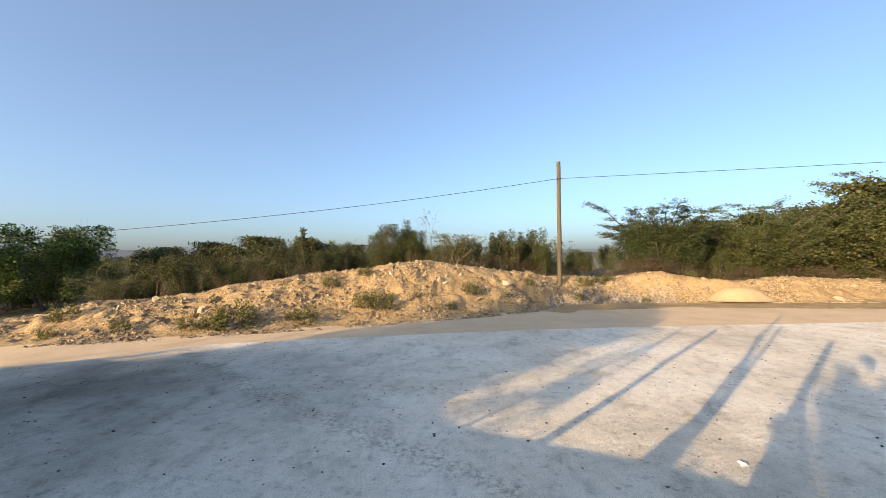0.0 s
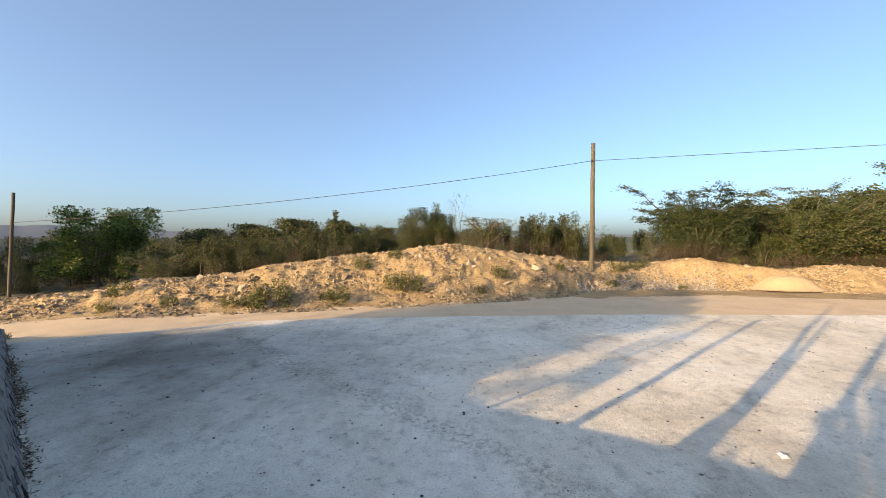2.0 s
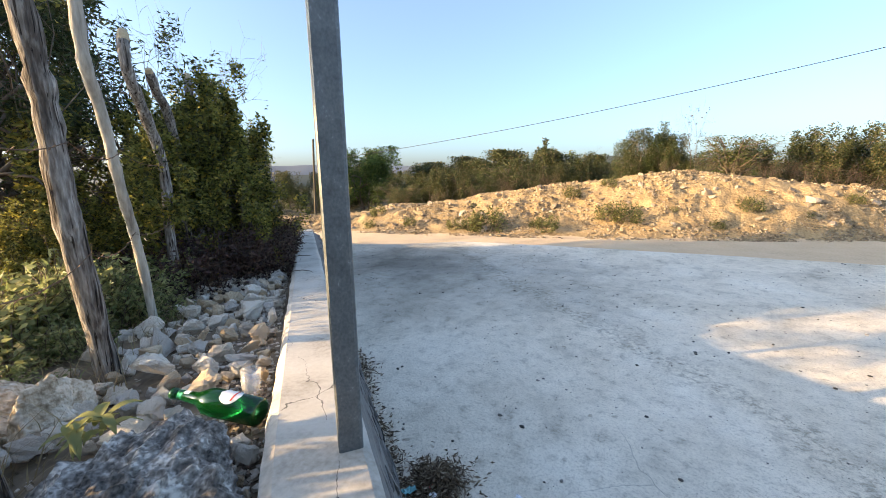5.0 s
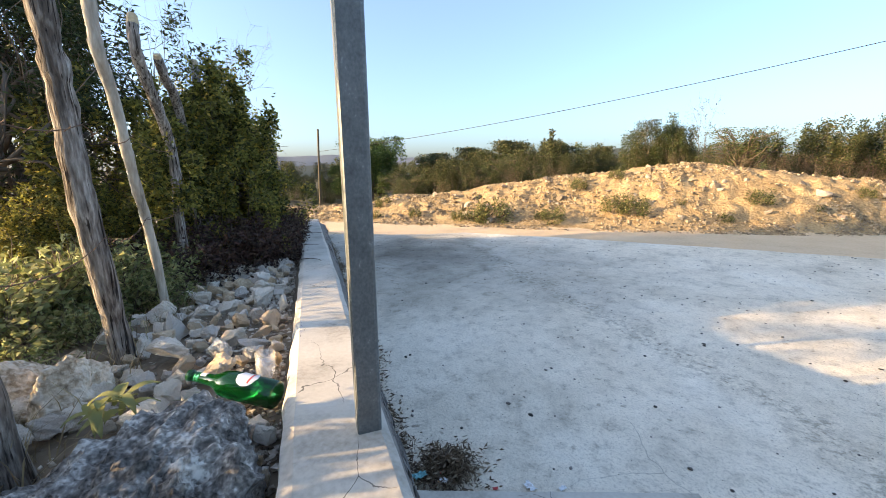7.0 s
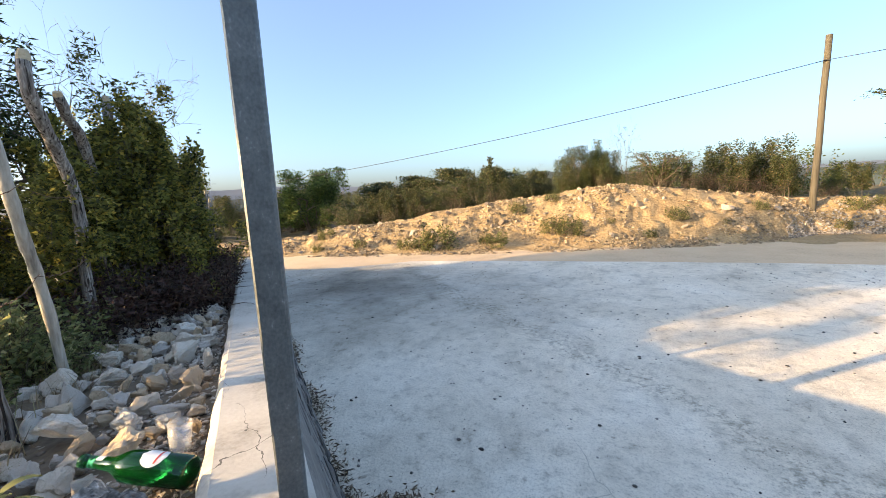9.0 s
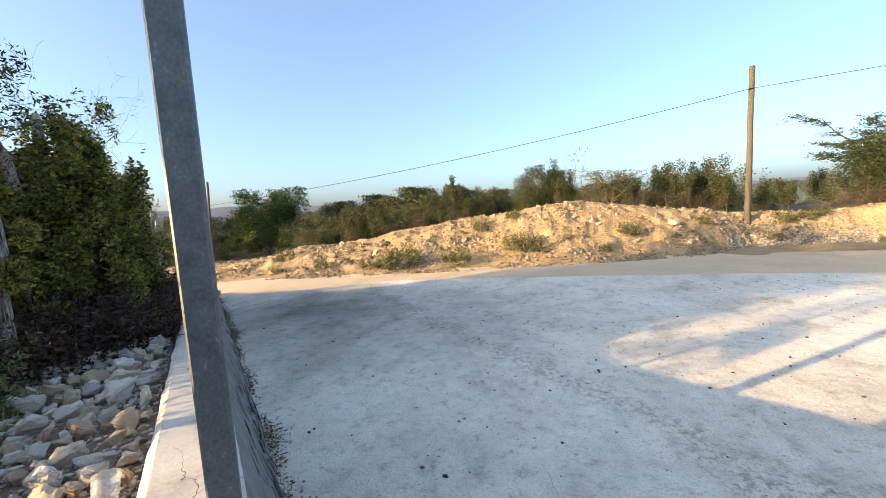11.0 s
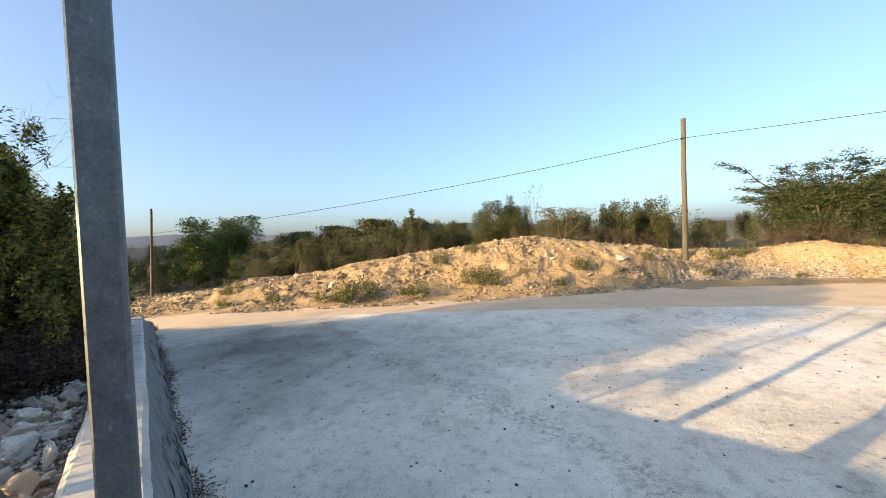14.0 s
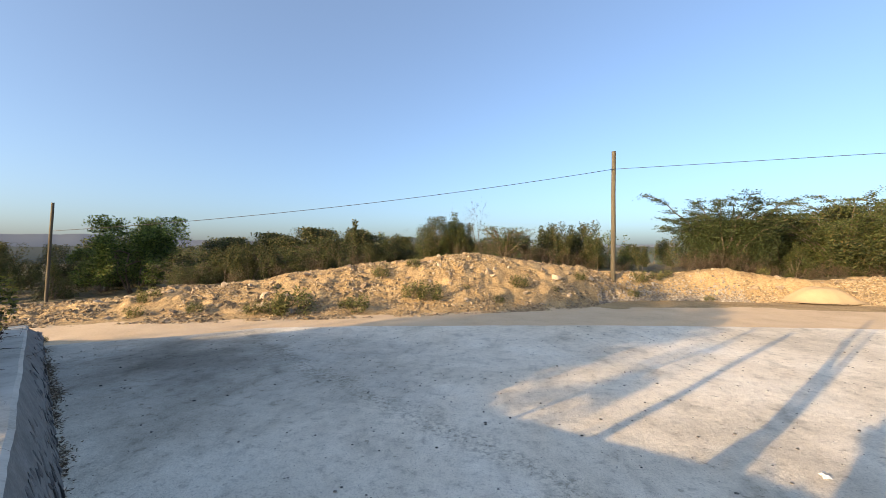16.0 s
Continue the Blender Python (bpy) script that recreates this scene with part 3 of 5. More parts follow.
def spaced(lo, hi, step, far):
    """Even steps from lo to hi, then ever wider ones to +-far."""
    mid = list(np.arange(lo, hi + 1e-6, step))
    a, st = [hi], step
    while a[-1] < far:
        st *= 1.22
        a.append(a[-1] + st)
    b, st = [lo], step
    while b[-1] > -far:
        st *= 1.22
        b.append(b[-1] - st)
    return b[:0:-1] + mid + a[1:]


def build_ground():
    xs, ys = spaced(-11.5, 14.5, 0.06, 4200), spaced(-1.2, 13.6, 0.06, 4200)
    nx, ny = len(xs), len(ys)
    vs = [(x, y, ground_z(x, y)) for y in ys for x in xs]
    me = bpy.data.meshes.new("ground")
    i = (np.arange(ny - 1)[:, None] * nx + np.arange(nx - 1)[None]).ravel()
    fs = np.stack([i, i + 1, i + nx + 1, i + nx], 1)
    me.from_pydata(vs, [], fs.tolist())
    for m in (M_SAND, M_SOIL, M_SCRUBLAND, M_ROAD):
        me.materials.append(m)
    idx = []
    for y in ys[:-1]:
        for x in xs[:-1]:
            cy = np.interp(x, CREST_X, CREST_Y)
            d = N.x * x + N.y * y
            s = U.x * x + U.y * y
            if y - cy > 0.7 + 0.5 * noise.noise((x, y, 3)):
                idx.append(2)
            elif d < 0.25 and s < 7.4 + noise.noise((x, y, 1)):
                idx.append(1)
            elif y < -9 or x > 40 or x < -17:
                idx.append(2)
            elif y < np.interp(x, FOOT_X, FOOT_Y) + 0.15 * noise.noise((x * 2, y * 2, 6)) - 0.05 - (1.3 * smooth((x - 2.0) / 1.0)):
                idx.append(3)
            else:
                idx.append(0)
    me.polygons.foreach_set("material_index", idx)
    me.polygons.foreach_set("use_smooth", [True] * len(me.polygons))
    return tagged(new("ground", me), "pale sandy limestone ground with a rough road and scrub land", "ground", kind="structure")


M_SCRUBLAND = node_mat("scrub_ground", [(0.3, (0.05, 0.05, 0.025)), (0.55, (0.12, 0.10, 0.055)), (0.8, (0.26, 0.20, 0.12))], scale=0.8, fine=9, rough=1, bump=0.5, bump_dist=0.05)
build_ground()

# ---------------- concrete lot ----------------
LOT_EDGE = [(-5.75, 4.15), (-4.7, 4.82), (-4.15, 5.25), (-3.62, 5.78), (-2.77, 6.06), (-1.4, 6.40), (0.25, 6.74), (2.23, 7.14), (4.3, 7.40), (6.41, 7.62), (8.13, 7.80), (13, 8.2), (19, 8.5)]


def build_lot():
    bm = bmesh.new()
    edge = []
    for (a, b), (c, e) in zip(LOT_EDGE[:-1], LOT_EDGE[1:]):
        k = max(2, int(math.hypot(c - a, e - b) / 0.12))
        for i in range(k):
            x, y = a + (c - a) * i / k, b + (e - b) * i / k
            j = 0.05 * noise.noise((x * 1.3, y * 1.3, 5)) + 0.025 * noise.noise((x * 5, y * 5, 9))
            edge.append((x, y + j))
    edge.append(LOT_EDGE[-1])
    back = [(19, -9), (6.5, -9), tuple(W(-9, 0.40)[:2])]
    top = [bm.verts.new((x, y, 0.0)) for x, y in edge + back]
    low = [bm.verts.new((x, y, -0.16)) for x, y in edge + back]
    bm.faces.new(top[::-1])
    n = len(top)
    for i in range(n):
        bm.faces.new((top[i], top[(i + 1) % n], low[(i + 1) % n], low[i]))
    bmesh.ops.triangulate(bm, faces=[f for f in bm.faces if len(f.verts) > 4])
    bmesh.ops.recalc_face_normals(bm, faces=bm.faces)
    return tagged(new("pavement", bm_mesh("pavement", bm, M_CONCRETE)), "pale grey rough cast concrete lot with stains", "pavement", kind="structure")


build_lot()

# ---------------- retaining wall ----------------
def build_wall():
    """Battered rubble wall with a smooth cement coping; its top falls towards the road."""
    root = tagged(new("wall_west"), "low rubble stone wall with a smooth cement coping", "wall", kind="structure")
    ss = np.concatenate([np.arange(-9.0, -0.5, 0.1), np.arange(-0.5, 3.0, 0.03), np.arange(3.0, 7.01, 0.1)])
    vs, fs = [], []
    for s in ss:
        zt = wall_top(s)
        j = [(0.011 if k in (1, 2, 5) else 0.006) * noise.noise((s * 2.0, k * 3.1, 0)) + (0.010 if k in (1, 2) else 0.003) * noise.noise((s * 9.0, k * 3.1, 4)) for k in range(6)]
        e = smooth((s - 6.6) / 0.45) * 0.10
        row = [(0.115 + j[0], 0.1), (0.125 + j[1], zt - 0.05), (0.135 + j[2], zt - 0.012 + j[3] - e), (0.155, zt + j[3] - e), (0.325 + j[4], zt + j[4] - e), (0.345 + j[4], zt - 0.012 - e), (0.358 + j[5], zt - 0.05 - e), (0.53 - 0.265 * zt + 0.055, zt * 0.55), (0.53 + j[2], -0.06)]
        sh = 0.0095 * max(0.0, s - 0.6)
        vs += [W(s, d + (sh if c < 7 else (0.5 * sh if c == 7 else 0)), z) for c, (d, z) in enumerate(row)]
    k = 9
    for i in range(len(ss) - 1):
        for c in range(k - 1):
            fs.append((i * k + c, i * k + c + 1, (i + 1) * k + c + 1, (i + 1) * k + c))
    fs.append(tuple(range(k)))
    fs.append(tuple(range((len(ss) - 1) * k + k - 1, (len(ss) - 1) * k - 1, -1)))
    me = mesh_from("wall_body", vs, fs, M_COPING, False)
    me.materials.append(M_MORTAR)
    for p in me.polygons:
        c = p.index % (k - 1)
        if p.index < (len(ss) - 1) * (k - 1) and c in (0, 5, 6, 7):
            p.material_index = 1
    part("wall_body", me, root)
    return root


WALL = build_wall()


def build_wall_stones():
    rg = np.random.default_rng(5)
    shapes = [stone_mesh("stone", 300 + k, 1, rg.uniform(0.4, 0.7), 0.45, M_WALLSTONE, pts=14, sub=1, rough=0.05) for k in range(8)]
    done = []
    for _ in range(2600):
        if len(done) >= 230:
            break
        s, v = rg.uniform(-0.4, 6.8), rg.uniform(0.08, 0.9)
        zt = wall_top(s)
        z = v * (zt - 0.10)
        r = rg.uniform(0.03, 0.08)
        if z + r * 0.8 > zt - 0.06 or z < r * 0.5 or any((s - a) ** 2 + (z - b) ** 2 < (0.80 * (r + c)) ** 2 for a, b, c in done):
            continue
        done.append((s, z, r))
        zk = zt * 0.55
        sh = 0.0095 * max(0.0, s - 0.6)
        dk, dt = 0.585 - 0.265 * zt + 0.5 * sh, 0.358 + sh
        d = 0.53 + (dk - 0.53) * z / zk if z < zk else dk + (dt - dk) * (z - zk) / (zt - 0.05 - zk)
        ob = part("stone", shapes[rg.integers(0, 8)], WALL)
        tilt = math.atan2(0.17, zt)
        x = U.copy()
        nrm = (N * math.cos(tilt) + Vector((0, 0, math.sin(tilt)))).normalized()
        y = nrm.cross(x)
        an = rg.normal() * 0.5 + 0.9
        xx = x * math.cos(an) + y * math.sin(an)
        m = Matrix((xx, nrm.cross(xx), nrm)).transposed().to_4x4()
        m.translation = W(s, d - 0.004, z)
        ob.matrix_world = m @ Matrix.Diagonal((r * 1.2, r * 1.1, 0.022, 1))


build_wall_stones()

# ---------------- fence post on the wall ----------------
def build_post(x, y, z0, z1, wide, deep, turn, lean=(0, 0)):
    """A galvanised C-section post, open towards the back, with rounded corners."""
    root = new("fence_post")
    t = 0.0025
    a, b, lip, ch = wide / 2, deep / 2, 0.012, 0.007
    prof = [(-a + lip, b), (-a, b), (-a, -b + 0.003), (-a + 0.003, -b), (a - ch, -b), (a - ch * 0.3, -b + ch * 0.3), (a, -b + ch), (a, -0.001), (a - 0.003, 0.002), (a, 0.005), (a, b), (a - lip, b)]
    inner = [(x * 0.88, y * 0.88 if abs(y) < b - 1e-6 or y < 0 else b - t) for x, y in prof]
    loop = prof + inner[::-1]
    vs, fs = [], []
    zs = np.linspace(0, z1 - z0, 12)
    n = len(loop)
    for z in zs:
        vs += [Vector((px + lean[0] * z, py + lean[1] * z, z)) for px, py in loop]
    for i in range(len(zs) - 1):
        for k in range(n):
            fs.append((i * n + k, i * n + (k + 1) % n, (i + 1) * n + (k + 1) % n, (i + 1) * n + k))
    part("section", mesh_from("post_section", vs, fs, M_GALV), root)
    root.location, root.rotation_euler = (x, y, z0), (0, 0, turn)
    return root


P0 = W(0.512, 0.303)
tagged(build_post(P0.x, P0.y, wall_top(0.5) - 0.06, 2.55, 0.050, 0.038, radians(57), (0.004, -0.026)), "grey galvanised steel fence post set in the wall coping", "post")

# ---------------- utility pole, far pole and the line ----------------
def build_pole(name, x, y, z0, z1, r, mat, lean=(0, 0)):
    root = new(name)
    rg = np.random.default_rng(int(abs(x * 100)))
    n = 14
    path = [(lean[0] * k / n + 0.004 * math.sin(k * 1.1), lean[1] * k / n, (z1 - z0) * k / n) for k in range(n + 1)]
    vs, fs = tube(path, [r * (1.08 - 0.16 * k / n) for k in range(n + 1)], 14, 0.03, rg)
    part("shaft", mesh_from(name + "_shaft", vs, fs, mat, True), root)
    root.location = (x, y, z0)
    return root


pole = build_pole("utility_pole", 3.262, 11.65, -0.35, 4.09, 0.062, M_POLE, (0.02, 0))
tagged(pole, "slim weathered wooden utility pole at the road edge", "utility pole")
v, f = tube([(0, -0.075, 0), (0, -0.03, 0), (0, 0.03, 0), (0, 0.075, 0)], [0.012, 0.02, 0.02, 0.012], 8)
ins = part("insulator", mesh_from("insulator", v, f, M_WIRE), pole, "small dark wire clamp")
ins.location = (-0.02, 0, 3.93)
tagged(build_pole("utility_pole", -12.07, 8.6, -0.75, 2.54, 0.037, M_POLE, (0.24, 0.0)), "dark leaning wooden pole beyond the wall", "utility pole")


def build_line(name, a, b, sag, r):
    n = 28
    path = [Vector(a).lerp(Vector(b), k / n) - Vector((0, 0, sag * 4 * (k / n) * (1 - k / n))) for k in range(n + 1)]
    v, f = tube(path, [r] * (n + 1), 5)
    return new(name, mesh_from(name, v, f, M_WIRE, True))


tagged(build_line("overhead_cable", (3.25, 11.57, 3.575), (-11.88, 8.6, 1.77), 0.2, 0.007), "thin black overhead cable between two poles", "cable")
tagged(build_line("overhead_cable", (3.25, 11.57, 3.575), (26.0, 9.5, 3.92), 0.03, 0.007), "thin black overhead cable running along the road", "cable")

# ---------------- wooden fence stakes and barbed wire ----------------
def build_stake(seed, pts, r0, r1, label, cut=0.10, sides=12, wood=None):
    """A peeled crooked stake through points (s, d, z); its axe-cut head is pale."""
    root = new("fence_stake")
    rg = np.random.default_rng(seed)
    ctrl = [W(*p) for p in pts]
    path = []
    for i in range(len(ctrl) - 1):
        for k in range(5):
            t = k / 5
            a, b = ctrl[max(0, i - 1)], ctrl[min(len(ctrl) - 1, i + 2)]
            p, q = ctrl[i], ctrl[i + 1]
            path.append(0.5 * ((2 * p) + (q - a) * t + (2 * a - 5 * p + 4 * q - b) * t * t + (-a + 3 * p - 3 * q + b) * t ** 3))
    path.append(ctrl[-1])
    base = path[0].copy()
    path = [p - base for p in path]
    n = len(path)
    rad = [(r0 + (r1 - r0) * i / (n - 1)) * (1 + 0.05 * math.sin(i * 1.7 + seed) + 0.04 * rg.normal()) for i in range(n)]
    m = max(2, int(n * cut))
    vs, fs = tube(path[:n - m + 1], rad[:n - m + 1], sides, 0.10, rg)
    part("shaft", mesh_from("stake_shaft", vs, fs, wood or M_STAKE, True), root)
    tip = path[n - m:]
    tr = rad[n - m:]
    tr = [tr[0] * 0.98] + tr[1:]
    tr[-1] *= 0.72
    vs, fs = tube(tip, tr, 7, 0.08, rg)
    part("cut_head", mesh_from("stake_head", vs, fs, M_CUTWOOD), root, "pale axe-cut head")
    root.location = base
    return tagged(root, label, "fence stake", "stakes of the fence")


GREY = "crooked grey weathered wooden fence stake among weeds"
build_stake(1, [(1.345, -0.42, 0.35), (1.313, -0.42, 0.622), (1.269, -0.42, 1.02), (1.26, -0.42, 1.216), (1.27, -0.42, 1.40), (1.258, -0.42, 1.56), (1.235, -0.42, 1.80), (1.222, -0.42, 2.09)], 0.035, 0.031, "thick weathered wooden fence stake with dark bark patches")
build_stake(2, [(1.90, -0.455, 0.4), (1.847, -0.455, 0.887), (1.793, -0.455, 1.09), (1.75, -0.455, 1.29), (1.717, -0.455, 1.47), (1.655, -0.455, 1.62), (1.658, -0.455, 1.763), (1.678, -0.455, 2.10)], 0.019, 0.022, "slim pale peeled wooden fence stake", wood=M_PEELED)
build_stake(3, [(2.60, -0.54, 0.4), (2.619, -0.54, 0.867), (2.684, -0.54, 1.145), (2.669, -0.54, 1.34), (2.552, -0.54, 1.514), (2.422, -0.54, 1.663), (2.335, -0.54, 1.80), (2.372, -0.54, 1.97)], 0.030, 0.027, GREY)
build_stake(4, [(3.9, -0.64, 0.35), (3.45, -0.62, 1.3), (3.19, -0.60, 1.68), (3.02, -0.60, 1.776), (2.91, -0.60, 1.91)], 0.030, 0.028, GREY)
build_stake(5, [(3.75, -0.62, 0.35), (3.8, -0.62, 1.2), (3.88, -0.60, 1.73), (3.97, -0.60, 2.13)], 0.030, 0.034, GREY)
build_stake(6, [(0.74, -0.40, 0.45), (0.69, -0.40, 0.84), (0.545, -0.40, 1.25), (0.64, -0.40, 2.07)], 0.034, 0.026, GREY)
build_stake(7, [(0.62, -0.45, 0.45), (0.585, -0.45, 0.88), (0.53, -0.45, 1.25), (0.445, -0.45, 2.35)], 0.026, 0.022, GREY)
build_stake(8, [(0.25, -0.42, 0.45), (0.114, -0.42, 1.07), (-0.18, -0.42, 2.03)], 0.044, 0.036, GREY)
for i, (s, h) in enumerate(((4.9, 1.75), (5.5, 1.62), (6.0, 1.6), (6.5, 1.45), (7.2, 1.3))):
    build_stake(20 + i, [(s, -0.16, 0.0), (s + 0.03, -0.17, 0.8), (s - 0.02 + 0.05 * (i % 2), -0.16, h)], 0.030, 0.026, GREY)


def build_barbed(zs):
    for z in zs:
        root = new("barbed_wire")
        stops = [(0.02, -0.38), (0.70, -0.36), (1.26, -0.383), (1.76, -0.432), (2.66, -0.505), (3.25, -0.585), (3.78, -0.585), (4.9, -0.13)]
        path = []
        for (a, b), (c, e) in zip(stops[:-1], stops[1:]):
            for k in range(6):
                t = k / 6
                path.append(W(a + (c - a) * t, b + (e - b) * t, z - 0.04 * 4 * t * (1 - t)))
        path.append(W(*stops[-1], z))
        v, f = tube(path, [0.0016] * len(path), 4)
        bs = [(v, f)]
        for k in range(2, len(path) - 1, 1):
            p = path[k]
            for an in (0.6, 2.2):
                q = Vector((math.cos(an), math.sin(an), 0.6)) * 0.012
                bs.append(tube([p - q, p + q], [0.0012, 0.0006], 3))
        v, f = join(bs)
        part("strand", mesh_from("strand", v, f, M_RUST), root)
        tagged(root, "rusty barbed wire strand between the stakes", "wire")


build_barbed((0.98, 1.32))

# ---------------- rocks beside the wall ----------------
def build_rocks():
    """The larger rocks stand where they lie in the heap: along and across the wall, half width, half height, kind of stone."""
    rg = np.random.default_rng(11)
    mats = {"w": M_ROCK, "t": M_TANROCK, "g": M_DARKROCK}
    words = {"w": "rough whitish limestone rock in a heap beside the wall", "t": "tan brown limestone rock in a heap beside the wall", "g": "grey weathered limestone rock in a heap beside the wall"}
    shapes = {c: [stone_mesh("rock", 100 + k + 40 * n, 1, rg.uniform(0.75, 1.0), 1, m, pts=int(rg.integers(9, 15)), sub=3, rough=0.11, edge=0.11) for k in range(8)] for n, (c, m) in enumerate(mats.items())}
    placed = []
    for s, d, w, h, c in HEAP:
        w = min(w, 0.095 if w > 0.1 else w)
        placed.append((s, min(d, 0.118 - 0.8 * w) if s < 1.6 else d, w * 1.12, h * 1.4, c))
    for size, count in ((0.058, 50), (0.044, 80), (0.030, 120)):
        got = 0
        for _ in range(count * 8):
            if got >= count:
                break
            s = rg.uniform(0.42, 3.0)
            d = rg.uniform(-0.42, 0.10) if rg.random() < 0.88 else rg.uniform(-0.75, -0.4)
            r = size * rg.uniform(0.75, 1.25)
            if s < 0.80 and (d < 0.06 or size > 0.03):
                continue
            if size > 0.03 and s < 2.0 and d > -0.36:
                continue
            if any((s - a) ** 2 + (d - b) ** 2 < (0.56 * (r + c)) ** 2 for a, b, c, _, _ in placed):
                continue
            if abs(s - 0.855 + 0.6 * d) < 0.05 + r * 0.8 and abs(d) < 0.16:
                continue
            placed.append((s, min(d, 0.11 - r), r, r * rg.uniform(0.65, 0.95), "wwtg"[rg.integers(0, 4)]))
            got += 1
    for k, (s, d, w, h, c) in enumerate(placed):
        p = W(s, d)
        z = wall_top(s) - 0.10 + h * 0.85 - 0.05 * max(0, -d - 0.3)
        ob = new("rock", shapes[c][rg.integers(0, 8)])
        ob.location = (p.x, p.y, z)
        ob.rotation_euler = (rg.normal() * 0.22, rg.normal() * 0.22, radians(33) + rg.normal() * 0.5 + (math.pi if rg.random() < 0.5 else 0))
        ob.scale = (w, w * rg.uniform(0.72, 0.95), h)
        tagged(ob, words[c], "rock", "rocks beside the wall")


HEAP = [
    (1.885, -0.023, 0.126, 0.044, "w"), (1.678, 0.076, 0.025, 0.042, "w"), (1.51, 0.041, 0.048, 0.036, "t"), (1.535, -0.082, 0.04, 0.035, "t"), (1.732, -0.261, 0.046, 0.033, "w"),
    (1.616, -0.194, 0.033, 0.032, "t"), (1.346, -0.084, 0.053, 0.032, "w"), (1.268, -0.012, 0.063, 0.03, "g"), (1.222, -0.111, 0.055, 0.037, "w"), (1.177, 0.005, 0.046, 0.026, "w"),
    (1.537, -0.324, 0.074, 0.043, "g"), (1.463, -0.348, 0.049, 0.031, "t"), (1.269, -0.273, 0.084, 0.04, "w"), (1.041, -0.077, 0.062, 0.042, "t"), (1.158, -0.202, 0.05, 0.025, "t"),
]
HEAP += [
    (1.063, -0.191, 0.051, 0.024, "w"), (0.974, -0.191, 0.051, 0.03, "w"), (1.029, -0.27, 0.04, 0.036, "g"), (0.905, -0.12, 0.035, 0.027, "g"), (0.906, -0.198, 0.086, 0.021, "w"),
    (1.16, -0.342, 0.053, 0.017, "w"), (1.416, 0.005, 0.041, 0.024, "t"), (1.464, -0.177, 0.042, 0.026, "g"), (1.11, -0.027, 0.039, 0.021, "t"), (1.025, 0.037, 0.032, 0.034, "g"),
    (0.688, 0.052, 0.024, 0.022, "g"), (0.658, 0.085, 0.028, 0.024, "w"), (0.629, 0.052, 0.019, 0.016, "g"), (0.533, 0.09, 0.022, 0.02, "t"), (1.386, -0.205, 0.028, 0.021, "w"),
]
HEAP += [
    (1.213, 0.072, 0.035, 0.024, "w"), (1.054, 0.087, 0.024, 0.032, "t"), (1.549, -0.264, 0.031, 0.024, "t"), (1.8, -0.173, 0.047, 0.031, "w"), (1.723, -0.1, 0.038, 0.027, "t"),
    (1.622, -0.027, 0.044, 0.026, "g"), (1.894, -0.085, 0.042, 0.025, "w"), (1.501, -0.137, 0.031, 0.021, "t"),
]
M_TANROCK = node_mat("tan_limestone", [(0.23, (0.15, 0.10, 0.055)), (0.35, (0.41, 0.30, 0.185)), (0.47, (0.60, 0.465, 0.31)), (0.65, (0.76, 0.635, 0.465))], scale=18, fine=95, rough=0.93, bump=0.6, bump_dist=0.02, per_object=0.2)
M_DARKROCK = node_mat("grey_limestone", [(0.23, (0.12, 0.098, 0.075)), (0.35, (0.34, 0.295, 0.24)), (0.47, (0.56, 0.505, 0.43)), (0.64, (0.78, 0.715, 0.625))], scale=19, fine=95, rough=0.93, bump=0.6, bump_dist=0.02, per_object=0.2)
build_rocks()


def build_chips():
    """Small broken stone and grit that fills the gaps of the heap."""
    rg = np.random.default_rng(12)
    V, F, o = [], [], 0
    for k in range(5200):
        s, d = rg.uniform(0.35, 3.3), 0.11 - abs(rg.normal()) * 0.24
        r = 0.003 + 0.010 * rg.random() ** 2
        bm_v = rg.normal(size=(8, 3))
        q = np.array([(a, b, c) for a in (-1, 1) for b in (-1, 1) for c in (-1, 1)]) * 0.62 * (1 + 0.3 * bm_v)
        p = W(s, d, wall_top(max(0.0, s)) - 0.10 + r * 0.3 - 0.05 * max(0, -d - 0.3))
        an = rg.uniform(0, 6.3)
        c, e = math.cos(an), math.sin(an)
        q = np.stack([q[:, 0] * c - q[:, 1] * e, q[:, 0] * e + q[:, 1] * c, q[:, 2] * 0.8], 1) * r + np.array(p[:])
        V.append(q)
        F.append(np.array([(0, 1, 3), (0, 3, 2), (4, 6, 7), (4, 7, 5), (0, 4, 5), (0, 5, 1), (2, 3, 7), (2, 7, 6), (0, 2, 6), (0, 6, 4), (1, 5, 7), (1, 7, 3)]) + o)
        o += 8
    me = tri_mesh("stone_chips", np.concatenate(V), np.concatenate(F), M_CHIPS, True)
    return tagged(new("stone_chips", me), "small pale stone chips between the rocks", "stone chips", kind="stuff")


M_CHIPS = node_mat("stone_chips", [(0.22, (0.16, 0.12, 0.085)), (0.45, (0.38, 0.32, 0.25)), (0.8, (0.70, 0.65, 0.57))], scale=20, fine=80, rough=0.95, bump=0.4, per_island=0.5)
build_chips()


